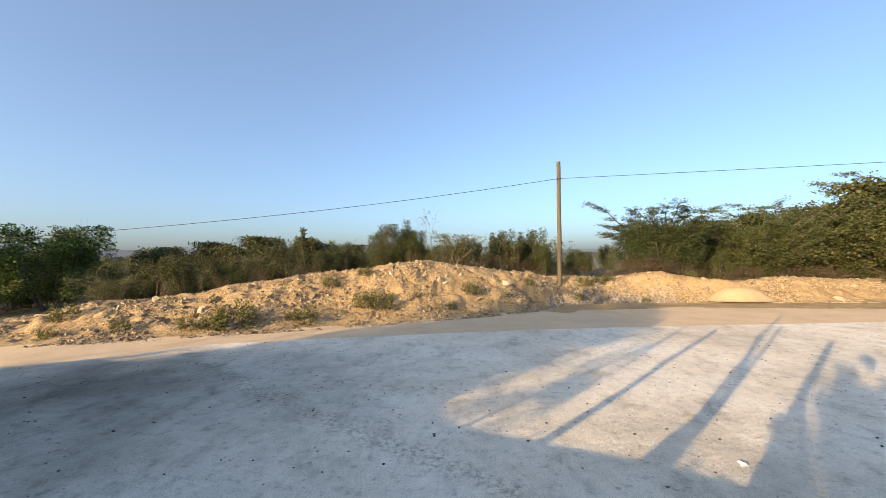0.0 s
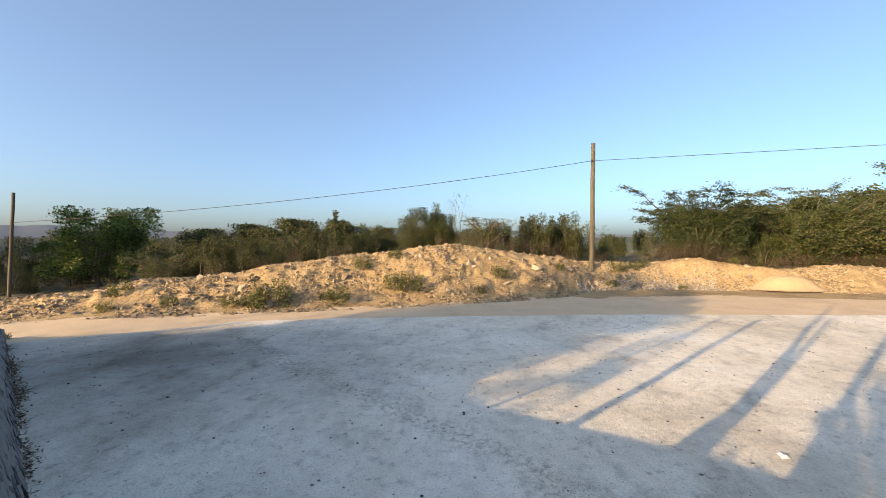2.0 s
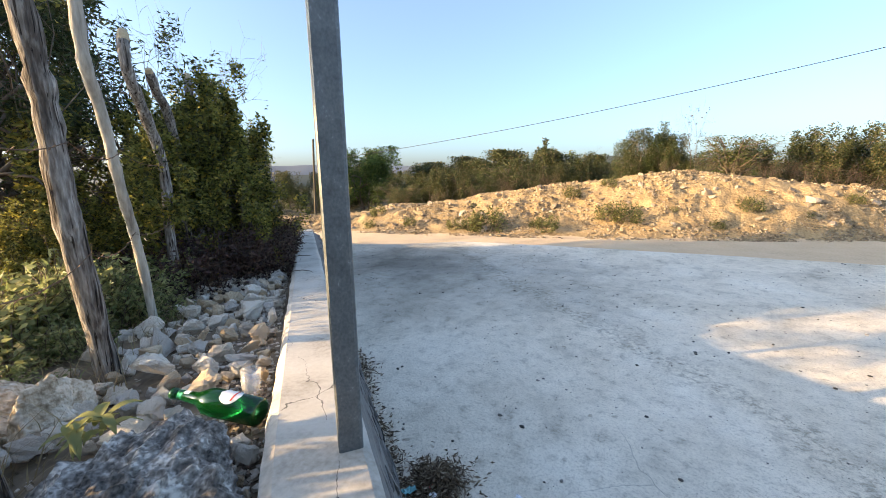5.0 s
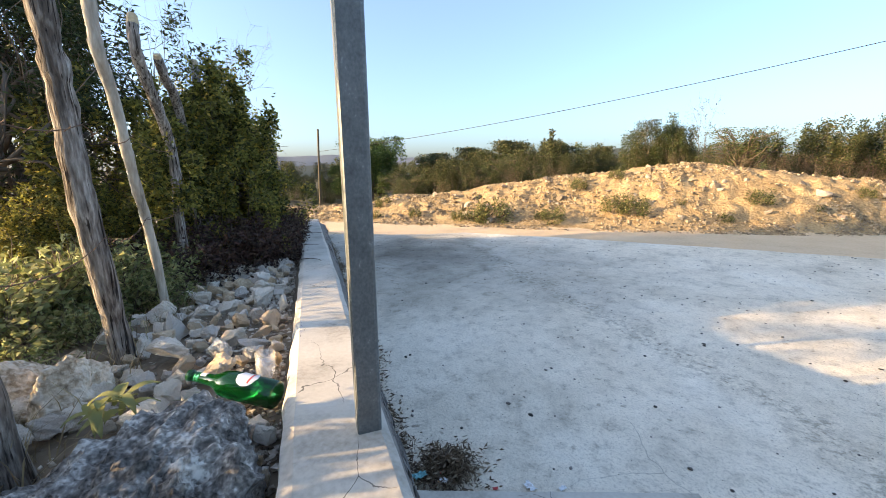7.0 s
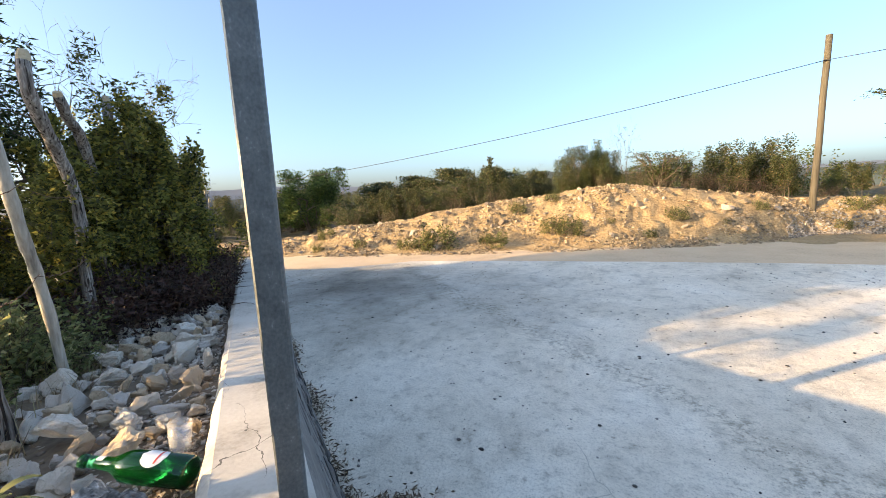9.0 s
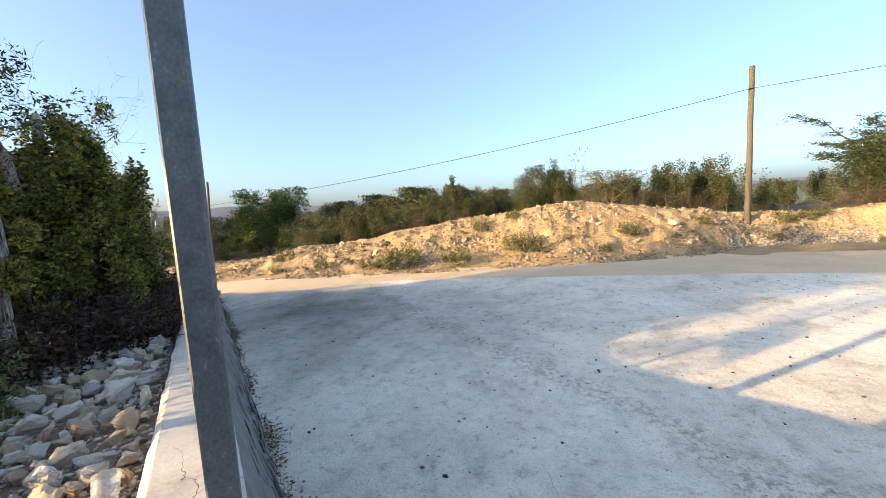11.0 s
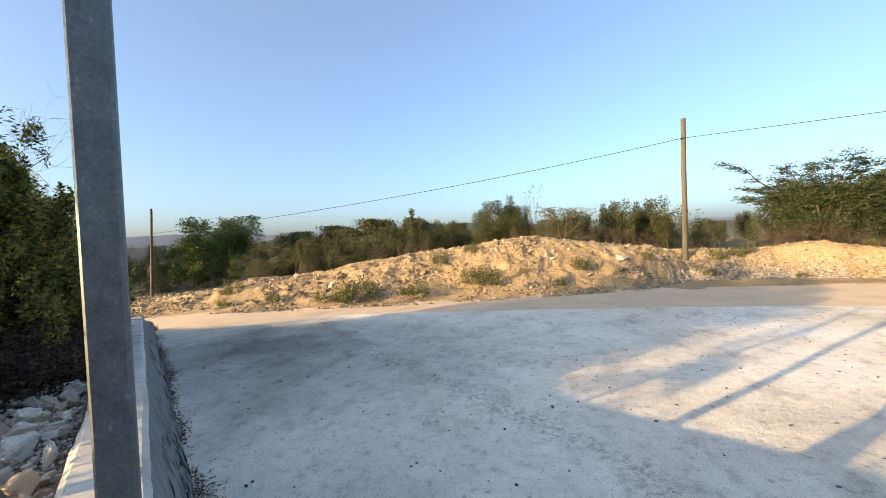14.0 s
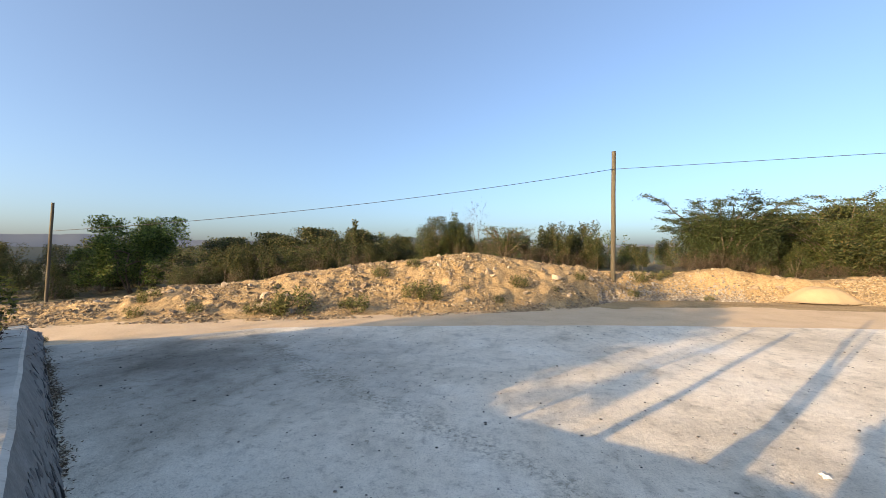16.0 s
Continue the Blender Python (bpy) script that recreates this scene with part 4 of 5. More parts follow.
def build_boulder(name, seed, sx, sy, sz, mat, sub, x, y, z, turn, label, pits=0.0, pts=20, tilt=(0, 0)):
    me = stone_mesh(name, seed, sx, sy, sz, mat, pts=pts, sub=sub, rough=0.06, edge=0.05)
    if pits:
        vs = [v.co.copy() for v in me.vertices]
        for v, c in zip(me.vertices, vs):
            q = c * 11
            w = 0.6 - 2.2 * abs(noise.noise(q)) + 1.3 * (0.4 - abs(noise.noise(q * 2.6))) + 0.5 * (0.4 - abs(noise.noise(q * 6.0))) + 0.12 * noise.noise(q * 14)
            for sc, dp in ((17, 1.5), (36, 0.9)):
                near = noise.voronoi(c * sc)[0][0]
                w -= dp * max(0.0, 1 - near / 0.48) ** 0.7
            v.co = c + c.normalized() * w * pits
    ob = new(name, me)
    ob.location, ob.rotation_euler = (x, y, z), (tilt[0], tilt[1], turn)
    return tagged(ob, label, "rock")


def build_karst():
    """The large near boulder: a blunt slab with a flat top and a steep side, its skin eaten into ridges and pits."""
    top = [(0.735, 0.015, 0.668), (0.735, -0.12, 0.650), (0.72, -0.21, 0.655), (0.64, -0.26, 0.655), (0.59, -0.33, 0.645), (0.59, 0.060, 0.665), (0.41, 0.085, 0.655), (0.26, 0.08, 0.63), (0.22, -0.32, 0.66), (0.45, -0.10, 0.690), (0.60, -0.06, 0.690)]
    bm = bmesh.new()
    mid = W(0.47, -0.12, 0.60)
    for s, d, z in top:
        q = W(s, d, z) - mid
        bm.verts.new(q)
        bm.verts.new(Vector((q.x * 1.06, q.y * 1.06, -0.15)))
    bmesh.ops.convex_hull(bm, input=bm.verts[:])
    bmesh.ops.delete(bm, geom=[v for v in bm.verts if not v.link_faces], context='VERTS')
    bm.normal_update()
    planes = [(f.normal.copy(), f.normal.dot(f.verts[0].co)) for f in bm.faces]
    bm.free()
    nor, off = np.array([n[:] for n, _ in planes]), np.array([o for _, o in planes])
    na, ne = 380, 130
    vs, fs = [], []
    for i in range(ne + 1):
        el = radians(-20 + 109.5 * i / ne)
        for k in range(na):
            a = 2 * math.pi * k / na
            w = np.array([math.cos(a) * math.cos(el), math.sin(a) * math.cos(el), math.sin(el)])
            dn = nor @ w
            r = off[dn > 1e-4] / dn[dn > 1e-4]
            r = float((r ** -14.0).sum() ** (-1 / 14.0))
            c = Vector(w * r)
            warp = c + 0.03 * noise.noise_vector(c * 9)
            ridge = 1 - 2 * abs(noise.noise(warp * 13))
            fine = 1 - 2 * abs(noise.noise(warp * 34 + Vector((3, 1, 7))))
            pit = 0.0
            for sc, dp in ((26, 0.010), (60, 0.0055)):
                near = noise.voronoi(warp * sc)[0][0]
                gate = max(0.0, noise.noise(c * 8 + Vector((sc, 0, 0))) + 0.35)
                pit += dp * gate * max(0.0, 1 - near / 0.5)
            h = 0.020 * noise.noise(c * 5.5) + 0.013 * (ridge - 0.4) + 0.006 * (fine - 0.4) + 0.0022 * noise.noise(c * 95) - 1.6 * pit
            up = Vector(nor[int(np.argmin(np.where(dn > 1e-4, off / np.maximum(dn, 1e-4), 9)))])
            vs.append(c + (up * 0.6 + Vector(w) * 0.4) * h * 2.1)
        if i:
            o = (i - 1) * na
            fs += [(o + k, o + (k + 1) % na, o + na + (k + 1) % na, o + na + k) for k in range(na)]
    fs.append(tuple(range(ne * na, ne * na + na)))
    fs.append(tuple(range(na - 1, -1, -1)))
    ob = new("boulder", mesh_from("boulder", vs, fs, M_GREYROCK))
    ob.location = mid
    return tagged(ob, "large dark grey pitted weathered limestone boulder", "rock")


build_karst()
p = W(1.0, -0.40)
build_boulder("boulder", 8, 0.12, 0.10, 0.12, M_PALEROCK, 10, p.x, p.y, 0.60, radians(60), "pale rough limestone boulder beside the weeds", 0.006, 14)
p = W(1.09, -0.56)
build_boulder("boulder", 19, 0.16, 0.12, 0.13, M_PALEROCK, 10, p.x, p.y, 0.575, radians(10), "broad pale limestone boulder under the weeds", 0.006, 14)


# ---------------- plastic cup ----------------
def build_cup():
    """A thin clear cup lying on its side, open towards the wall."""
    root = new("plastic_cup")
    bm = bmesh.new()
    seg = 28
    rings = []
    for z, r in ((0.0, 0.0), (0.0, 0.024), (0.004, 0.027), (0.045, 0.031), (0.088, 0.0355), (0.090, 0.0375), (0.092, 0.0365), (0.088, 0.0345), (0.045, 0.030), (0.006, 0.026), (0.003, 0.0)):
        rings.append([bm.verts.new((r * math.cos(2 * math.pi * k / seg) * (1 + 0.07 * math.sin(z * 40)), r * math.sin(2 * math.pi * k / seg), z)) for k in range(seg)] if r else [bm.verts.new((0, 0, z))])
    for a, b in zip(rings[:-1], rings[1:]):
        for k in range(seg):
            if len(a) == 1:
                bm.faces.new((a[0], b[k], b[(k + 1) % seg]))
            elif len(b) == 1:
                bm.faces.new((a[k], a[(k + 1) % seg], b[0]))
            else:
                bm.faces.new((a[k], a[(k + 1) % seg], b[(k + 1) % seg], b[k]))
    bmesh.ops.recalc_face_normals(bm, faces=bm.faces)
    part("cup_wall", bm_mesh("cup_wall", bm, M_PLASTIC, True), root, "thin clear plastic")
    root.location = W(0.955, 0.062, 0.572)
    root.scale = (0.85, 0.85, 0.85)
    root.rotation_euler = (radians(48), 0, radians(-120))
    return tagged(root, "clear plastic cup lying among the rocks", "cup")


build_cup()


# ---------------- bottle ----------------
def build_bottle():
    root = new("bottle")
    prof = [(0.0, 0.030), (0.004, 0.0385), (0.150, 0.0400), (0.172, 0.037), (0.192, 0.027), (0.210, 0.0185), (0.250, 0.0150), (0.282, 0.0140), (0.284, 0.0165), (0.297, 0.0165), (0.299, 0.0135)]
    bm = bmesh.new()
    seg = 32
    rings = []
    for z, r in prof:
        rings.append([bm.verts.new((r * math.cos(2 * math.pi * k / seg), r * math.sin(2 * math.pi * k / seg), z)) for k in range(seg)])
    for a, b in zip(rings[:-1], rings[1:]):
        for k in range(seg):
            bm.faces.new((a[k], a[(k + 1) % seg], b[(k + 1) % seg], b[k]))
    bm.faces.new(rings[0][::-1])
    part("glass", bm_mesh("bottle_glass", bm, M_GLASS, True), root, "glossy green glass")

    def patch(name, mat, z0, z1, a0, a1, off, oval):
        bm = bmesh.new()
        nz, na = 10, 14
        g = [[None] * (na + 1) for _ in range(nz + 1)]
        for i in range(nz + 1):
            z = z0 + (z1 - z0) * i / nz
            w = math.sqrt(max(0.0, 1 - (2 * i / nz - 1) ** 2)) if oval else 1.0
            r = np.interp(z, [p[0] for p in prof], [p[1] for p in prof]) + off
            for j in range(na + 1):
                a = (a0 + a1) / 2 + (j / na - 0.5) * (a1 - a0) * max(w, 0.02)
                g[i][j] = bm.verts.new((r * math.cos(a), r * math.sin(a), z))
        for i in range(nz):
            for j in range(na):
                bm.faces.new((g[i][j], g[i][j + 1], g[i + 1][j + 1], g[i + 1][j]))
        return part(name, bm_mesh(name, bm, mat, True), root)

    patch("label", M_PAPER, 0.060, 0.125, -0.80, 0.80, 0.0006, True)["label"] = "white oval paper label"
    patch("label_band", M_LABELRED, 0.078, 0.083, -0.55, 0.55, 0.0011, False)["label"] = "small red shape on the label"
    patch("neck_label", M_PAPER, 0.232, 0.252, -0.5, 0.5, 0.0008, False)["label"] = "white neck label"
    a, b = W(0.785, 0.106, 0.606), W(0.923, -0.11, 0.630)
    z = (b - a).normalized()
    up = Vector((0.0, -0.05, 1.0))
    x = (up - z * up.dot(z)).normalized()
    y = z.cross(x)
    m = Matrix((x, y, z)).transposed().to_4x4()
    m.translation = a
    root.matrix_world = m @ Matrix.Diagonal((0.92, 0.92, 0.92, 1))
    return tagged(root, "empty green glass beer bottle lying on the rocks", "bottle")


build_bottle()

# ---------------- hedge, weeds and trees on the fence side ----------------
def gz(x, y):
    return ground_z(x, y, False)


def plant_at(ob, s, d, dz=-0.03, turn=0.0, scale=1.0):
    p = W(s, d)
    return put_at(ob, p.x, p.y, gz(p.x, p.y) + dz, turn, scale)


def copies(src, rows, rg, dz=-0.05):
    for s, d, sc in rows:
        p = W(s, d)
        copy_at(src, p.x, p.y, gz(p.x, p.y) + dz, rg.uniform(0, 6.3), sc)


hr = np.random.default_rng(3)
shrubA = make_plant("hedge_shrub", 31, 6, 1.5, 0.65, L_HEDGE, 12500, 0.045, 0.023, depth=4, kids=3, lean=0.4, rad=0.02, jitter=0.050, droop=0.2, stem_name="stem", clumps=175, wide=0.72)
tagged(shrubA, "dense dark green shrub with small leaves and some yellow ones", "shrub", "hedge along the fence")
plant_at(shrubA, 3.55, -0.80, turn=0.4)
shrubB = make_plant("hedge_shrub", 32, 7, 1.3, 0.7, L_HEDGE, 14000, 0.043, 0.021, depth=4, kids=3, lean=0.55, rad=0.018, jitter=0.050, droop=0.3, stem_name="stem", clumps=240, wide=0.75)
tagged(shrubB, "dense dark green shrub with arching twigs", "shrub", "hedge along the fence")
plant_at(shrubB, 4.2, -0.55, turn=1.4)
copies(shrubA, [(3.14, -0.78, 0.84), (3.06, -0.52, 0.74), (4.05, -0.80, 1.02), (4.7, -0.75, 0.95), (2.95, -1.3, 0.46), (5.3, -0.70, 0.66), (5.95, -0.65, 0.54), (2.75, -1.1, 0.47), (2.45, -1.2, 0.42), (2.6, -1.0, 0.46)], hr)
copies(shrubB, [(4.9, -0.30, 0.45), (5.5, -0.28, 0.40), (6.1, -0.28, 0.36), (6.7, -0.4, 0.36)], hr)
shrubC = make_plant("hedge_shrub", 36, 6, 1.72, 0.5, L_HEDGE, 15000, 0.040, 0.020, depth=4, kids=3, lean=0.3, rad=0.02, jitter=0.055, droop=0.2, stem_name="stem", clumps=210, wide=0.52)
tagged(shrubC, "tall shrub with yellow-green sunlit leaves above dark ones", "shrub", "hedge along the fence")
plant_at(shrubC, 3.75, -0.52, turn=2.2)
copies(shrubC, [(4.45, -0.56, 0.88), (5.3, -0.62, 0.70), (6.0, -0.62, 0.45)], hr)
# taller growth far down the fence line
for s, d, top in ((17.0, -2.7, 4.3), (19.0, -2.7, 4.1), (21.0, -2.3, 3.2), (24.0, -2.0, 2.6), (28.0, -2.2, 2.5)):
    p = W(s, d)
    copy_at(shrubC, p.x, p.y, gz(p.x, p.y) - 0.1, hr.uniform(0, 6.3), (top + 0.1 - gz(p.x, p.y)) / 1.72)
brush = make_plant("dead_brush", 97, 10, 0.42, 0.6, L_MAROON, 2400, 0.036, 0.015, depth=3, kids=3, lean=0.9, rad=0.006, jitter=0.05, wood=M_TWIG, stem_name="stem", base_r=0.1, wide=0.36)
tagged(brush, "dark reddish brown dead brush under the hedge", "brush", "dead brush beside the wall")
plant_at(brush, 2.72, -0.34)
copies(brush, [(2.95, -0.14, 0.8), (3.25, -0.22, 1.0), (3.7, -0.12, 0.95), (4.25, -0.14, 1.0), (4.9, -0.10, 0.9), (5.6, -0.10, 0.9), (2.5, -0.62, 0.9)], hr)

weed = make_plant("weed", 41, 11, 0.40, 0.5, L_WEED, 520, 0.046, 0.020, depth=2, kids=3, lean=0.45, rad=0.004, jitter=0.025, droop=0.3, wood=M_TWIG, stem_name="stem", base_r=0.06, wide=0.24)
tagged(weed, "light green soft-leaved weed among dry stems", "weed", "weeds under the fence")
plant_at(weed, 1.5, -0.95)
copies(weed, [(hr.uniform(0.5, 2.7), hr.uniform(-1.3, -0.66), hr.uniform(0.6, 0.9)) for _ in range(24)] + [(hr.uniform(1.3, 2.6), hr.uniform(-0.85, -0.50), hr.uniform(0.4, 0.7)) for _ in range(12)] + [(hr.uniform(1.75, 2.75), hr.uniform(-1.0, -0.62), hr.uniform(0.8, 1.05)) for _ in range(14)], hr)

treeA = make_plant("thorn_tree", 54, 3, 3.1, 0.8, L_ACACIA, 26000, 0.06, 0.017, depth=5, kids=3, lean=0.55, rad=0.05, jitter=0.07, bend=0.22, clumps=320, droop=0.5, wide=1.5, clear=0.42)
tagged(treeA, "thorny tree with narrow dark leaves and bare twigs", "tree", "trees behind the fence")
plant_at(treeA, 4.4, -2.6, turn=0.3)
copies(treeA, [(5.4, -3.4, 0.95), (3.4, -2.4, 0.95), (3.7, -3.6, 1.0)], hr, -0.1)
copies(shrubA, [(5.6, -4.6, 1.0), (6.8, -4.2, 0.75), (4.6, -4.2, 1.2), (7.6, -5.6, 0.9), (5.2, -2.6, 0.8), (6.2, -2.4, 0.5)], hr)

bare_thorn = make_plant("thorn_tree", 58, 3, 2.9, 0.85, L_ACACIA, 2600, 0.06, 0.014, depth=5, kids=3, lean=0.75, rad=0.085, jitter=0.05, bend=0.2, clumps=70, droop=0.5, wide=1.35, wood=M_BARK)
tagged(bare_thorn, "half-bare thorny tree with pale crossing twigs", "tree", "trees behind the fence")
plant_at(bare_thorn, 4.9, -2.3, turn=0.9)
for src, s, d, turn, sc in ((treeA, 5.3, -2.4, 0.9, 1.08), (treeA, 4.3, -2.0, 2.6, 1.0), (bare_thorn, 5.7, -1.9, 2.2, 1.02)):
    p = W(s, d)
    copy_at(src, p.x, p.y, gz(p.x, p.y) - 0.05, turn, sc)

# shrubs farther back along the fence, whose shade lies on the lot
copies(shrubA, [(0.06, -1.2, 0.46), (-0.16, -1.15, 0.62), (-0.30, -0.95, 0.66), (-0.45, -1.12, 0.80), (-0.62, -1.4, 0.95), (-0.80, -1.05, 0.95), (-1.45, -1.15, 0.95), (-2.3, -1.2, 1.1), (-3.3, -1.3, 1.1), (-4.6, -1.4, 1.2)], hr)
copies(weed, [(hr.uniform(-0.4, 0.75), hr.uniform(-1.2, -0.6), hr.uniform(0.85, 1.2)) for _ in range(16)], hr)

shade = make_plant("shade_tree", 57, 2, 2.75, 0.6, L_HEDGE, 9000, 0.06, 0.03, depth=4, kids=3, lean=0.35, rad=0.06, jitter=0.12, clumps=90, wide=1.0, clear=0.62)
tagged(shade, "leafy tree behind the fence that shades the lot", "tree", "trees behind the fence")
plant_at(shade, 3.35, -2.3, turn=0.6)
copies(shade, [(4.3, -2.9, 1.0)], hr)

# ---------------- bank: rubble, sand pile, plants ----------------
def build_rubble():
    rg = np.random.default_rng(21)
    cube = np.array([(a, b, c) for a in (-1, 1) for b in (-1, 1) for c in (-1, 1)]) * 0.62
    tri = np.array([(0, 1, 3), (0, 3, 2), (4, 6, 7), (4, 7, 5), (0, 4, 5), (0, 5, 1), (2, 3, 7), (2, 7, 6), (0, 2, 6), (0, 6, 4), (1, 5, 7), (1, 7, 3)])
    base = [(cube * (1 + 0.30 * rg.normal(size=(8, 3))), tri) for k in range(12)]
    V, F, o = [], [], 0
    n = 0
    while n < 42000:
        x = rg.uniform(-12, 13)
        fy, cy = np.interp(x, FOOT_X, FOOT_Y), np.interp(x, CREST_X, CREST_Y)
        t = rg.uniform(-0.15, 1.2)
        y = fy + (cy - fy) * t
        if noise.noise((x * 0.8, y * 1.1, 7)) + 0.6 * noise.noise((x * 2.6, y * 3.0, 2)) - (0.12 if x > 3.4 else 0) < rg.uniform(-0.25, 0.55):
            continue
        r = 0.006 + 0.028 * rg.random() ** 3.5 + (0.035 * rg.random() if rg.random() < 0.03 else 0)
        vv, ff = base[rg.integers(0, 12)]
        an = rg.uniform(0, 6.3)
        c, s_ = math.cos(an), math.sin(an)
        q = vv * np.array([r * rg.uniform(0.8, 1.5), r, r * rg.uniform(0.5, 0.9)])
        q = np.stack([q[:, 0] * c - q[:, 1] * s_, q[:, 0] * s_ + q[:, 1] * c, q[:, 2]], 1) + np.array([x, y, ground_z(x, y) + r * 0.2])
        V.append(q)
        F.append(ff + o)
        o += len(vv)
        n += 1
    me = tri_mesh("rubble", np.concatenate(V), np.concatenate(F), M_RUBBLE, True)
    return tagged(new("rubble", me), "loose pale limestone rubble on the bank", "rubble", kind="stuff")


build_rubble()


def build_grey_gravel():
    """A low spread of grey crushed stone at the foot of the pole."""
    rg = np.random.default_rng(22)
    cube = np.array([(a, b, c) for a in (-1, 1) for b in (-1, 1) for c in (-1, 1)]) * 0.6
    tri = np.array([(0, 1, 3), (0, 3, 2), (4, 6, 7), (4, 7, 5), (0, 4, 5), (0, 5, 1), (2, 3, 7), (2, 7, 6), (0, 2, 6), (0, 6, 4), (1, 5, 7), (1, 7, 3)])
    V, F = [], []
    for k in range(5200):
        x = rg.uniform(2.6, 6.6)
        y = np.interp(x, FOOT_X, FOOT_Y) - 0.15 + abs(rg.normal()) * 0.36
        r = 0.009 + 0.022 * rg.random() ** 3
        V.append(cube * (1 + 0.3 * rg.normal(size=(8, 3))) * r + np.array([x, y, ground_z(x, y) + 0.03 * math.exp(-((x - 4.6) / 1.3) ** 2) * rg.random() + r * 0.3]))
        F.append(tri + 8 * k)
    return tagged(new("grey_gravel", tri_mesh("grey_gravel", np.concatenate(V), np.concatenate(F), M_GREYGRAVEL, True)), "loose grey crushed stone spread at the road edge", "gravel", kind="stuff")


M_GREYGRAVEL = node_mat("grey_gravel", [(0.25, (0.10, 0.09, 0.08)), (0.5, (0.24, 0.215, 0.185)), (0.8, (0.42, 0.385, 0.34))], scale=12, fine=60, rough=0.95, bump=0.4, per_island=0.5)
build_grey_gravel()


def build_pile():
    bm = bmesh.new()
    nr, na = 14, 48
    rings = []
    for i in range(nr + 1):
        t = i / nr
        ring = []
        for k in range(na):
            a = 2 * math.pi * k / na
            rr = t * (1 + 0.08 * math.sin(2 * a + 1) + 0.02 * math.sin(7 * a))
            z = 0.37 * (1 - smooth((t - 0.22) / 0.78)) + 0.05 * (1 - t) * noise.noise((t * 2, a, 1)) + 0.02 * noise.noise((t * 5 * math.cos(a), t * 5 * math.sin(a), 2))
            ring.append(bm.verts.new((0.98 * rr * math.cos(a), 0.6 * rr * math.sin(a), z - 0.02)))
        rings.append(ring)
    for a, b in zip(rings[:-1], rings[1:]):
        for k in range(na):
            bm.faces.new((a[k], b[k], b[(k + 1) % na], a[(k + 1) % na]))
    ob = new("sand_mound", bm_mesh("sand_mound", bm, M_PILE, True))
    ob.location = (8.25, 11.55, 0.02)
    return tagged(ob, "smooth heap of fine yellow sand at the road edge", "sand pile")


build_pile()

# low plants on the bank
tuft = make_plant("bank_shrub", 45, 9, 0.34, 0.6, L_BANK, 900, 0.045, 0.020, depth=2, kids=3, lean=0.7, rad=0.006, jitter=0.05, wood=M_TWIG, stem_name="stem", base_r=0.08, wide=0.26)
tagged(tuft, "small olive green shrub growing on the sandy bank", "shrub", "plants on the bank")
put_at(tuft, -3.86, 7.2, 0.0, 0, 1.5)
br = np.random.default_rng(77)
for x, y, sc in ((-2.69, 7.65, 1.0), (-1.7, 8.45, 1.0), (-1.35, 8.5, 1.1), (0.62, 9.6, 0.85), (2.19, 10.7, 0.6), (-2.63, 8.9, 0.8), (-1.95, 9.45, 0.7), (-7.12, 7.1, 0.9), (-5.68, 6.75, 0.6), (-4.56, 6.95, 0.7), (-6.69, 6.4, 0.6), (4.0, 11.8, 0.9), (4.5, 12.0, 0.7), (0.15, 8.95, 0.5), (-4.15, 7.1, 1.0), (4.84, 12.2, 0.6), (7.4, 12.3, 0.6), (-6.0, 4.45, 0.35), (5.6, 11.4, 0.5), (3.7, 11.3, 0.6), (-3.0, 7.7, 0.5), (1.5, 9.9, 0.35), (-0.6, 9.0, 0.35)):
    copy_at(tuft, x, y, gz(x, y) - 0.02, br.uniform(0, 6.3), sc)

# ---------------- scrub beyond the bank ----------------
def scrub(name, seed, stems, h, sp, lm, nl, ll, lw, lab, group, **kw):
    return tagged(make_plant(name, seed, stems, h, sp, lm, nl, ll, lw, **{**dict(depth=3, kids=3, lean=0.6, rad=0.03, jitter=0.13, stem_name="stem", clumps=70), **kw}), lab, "bush", group)


kinds = [
    scrub("scrub_bush", 61, 5, 1.5, 0.7, L_SCRUB, 9500, 0.046, 0.025, "dark green scrub bush beyond the bank", "scrub beyond the bank", wide=0.8),
    scrub("scrub_bush", 62, 4, 1.6, 0.6, L_OLIVE, 9000, 0.044, 0.022, "olive green scrub bush beyond the bank", "scrub beyond the bank", wide=0.75),
    scrub("scrub_bush", 63, 6, 1.2, 0.7, L_SCRUB, 8500, 0.044, 0.024, "low dense scrub bush beyond the bank", "scrub beyond the bank", wide=0.8),
    scrub("dry_bush", 64, 8, 0.8, 0.6, L_DRY, 500, 0.05, 0.02, "brown leafless brush on the crest of the bank", "brush on the bank", wood=M_TWIG, rad=0.012, depth=3, kids=3, lean=0.8, jitter=0.06, wide=0.6),
]
used = [False] * len(kinds)


def set_kind(k, x, y, sc, sink=0.05):
    z = gz(x, y) - sink
    if used[k]:
        return copy_at(kinds[k], x, y, z, br.uniform(0, 6.3), sc)
    used[k] = True
    return put_at(kinds[k], x, y, z, br.uniform(0, 6.3), sc)


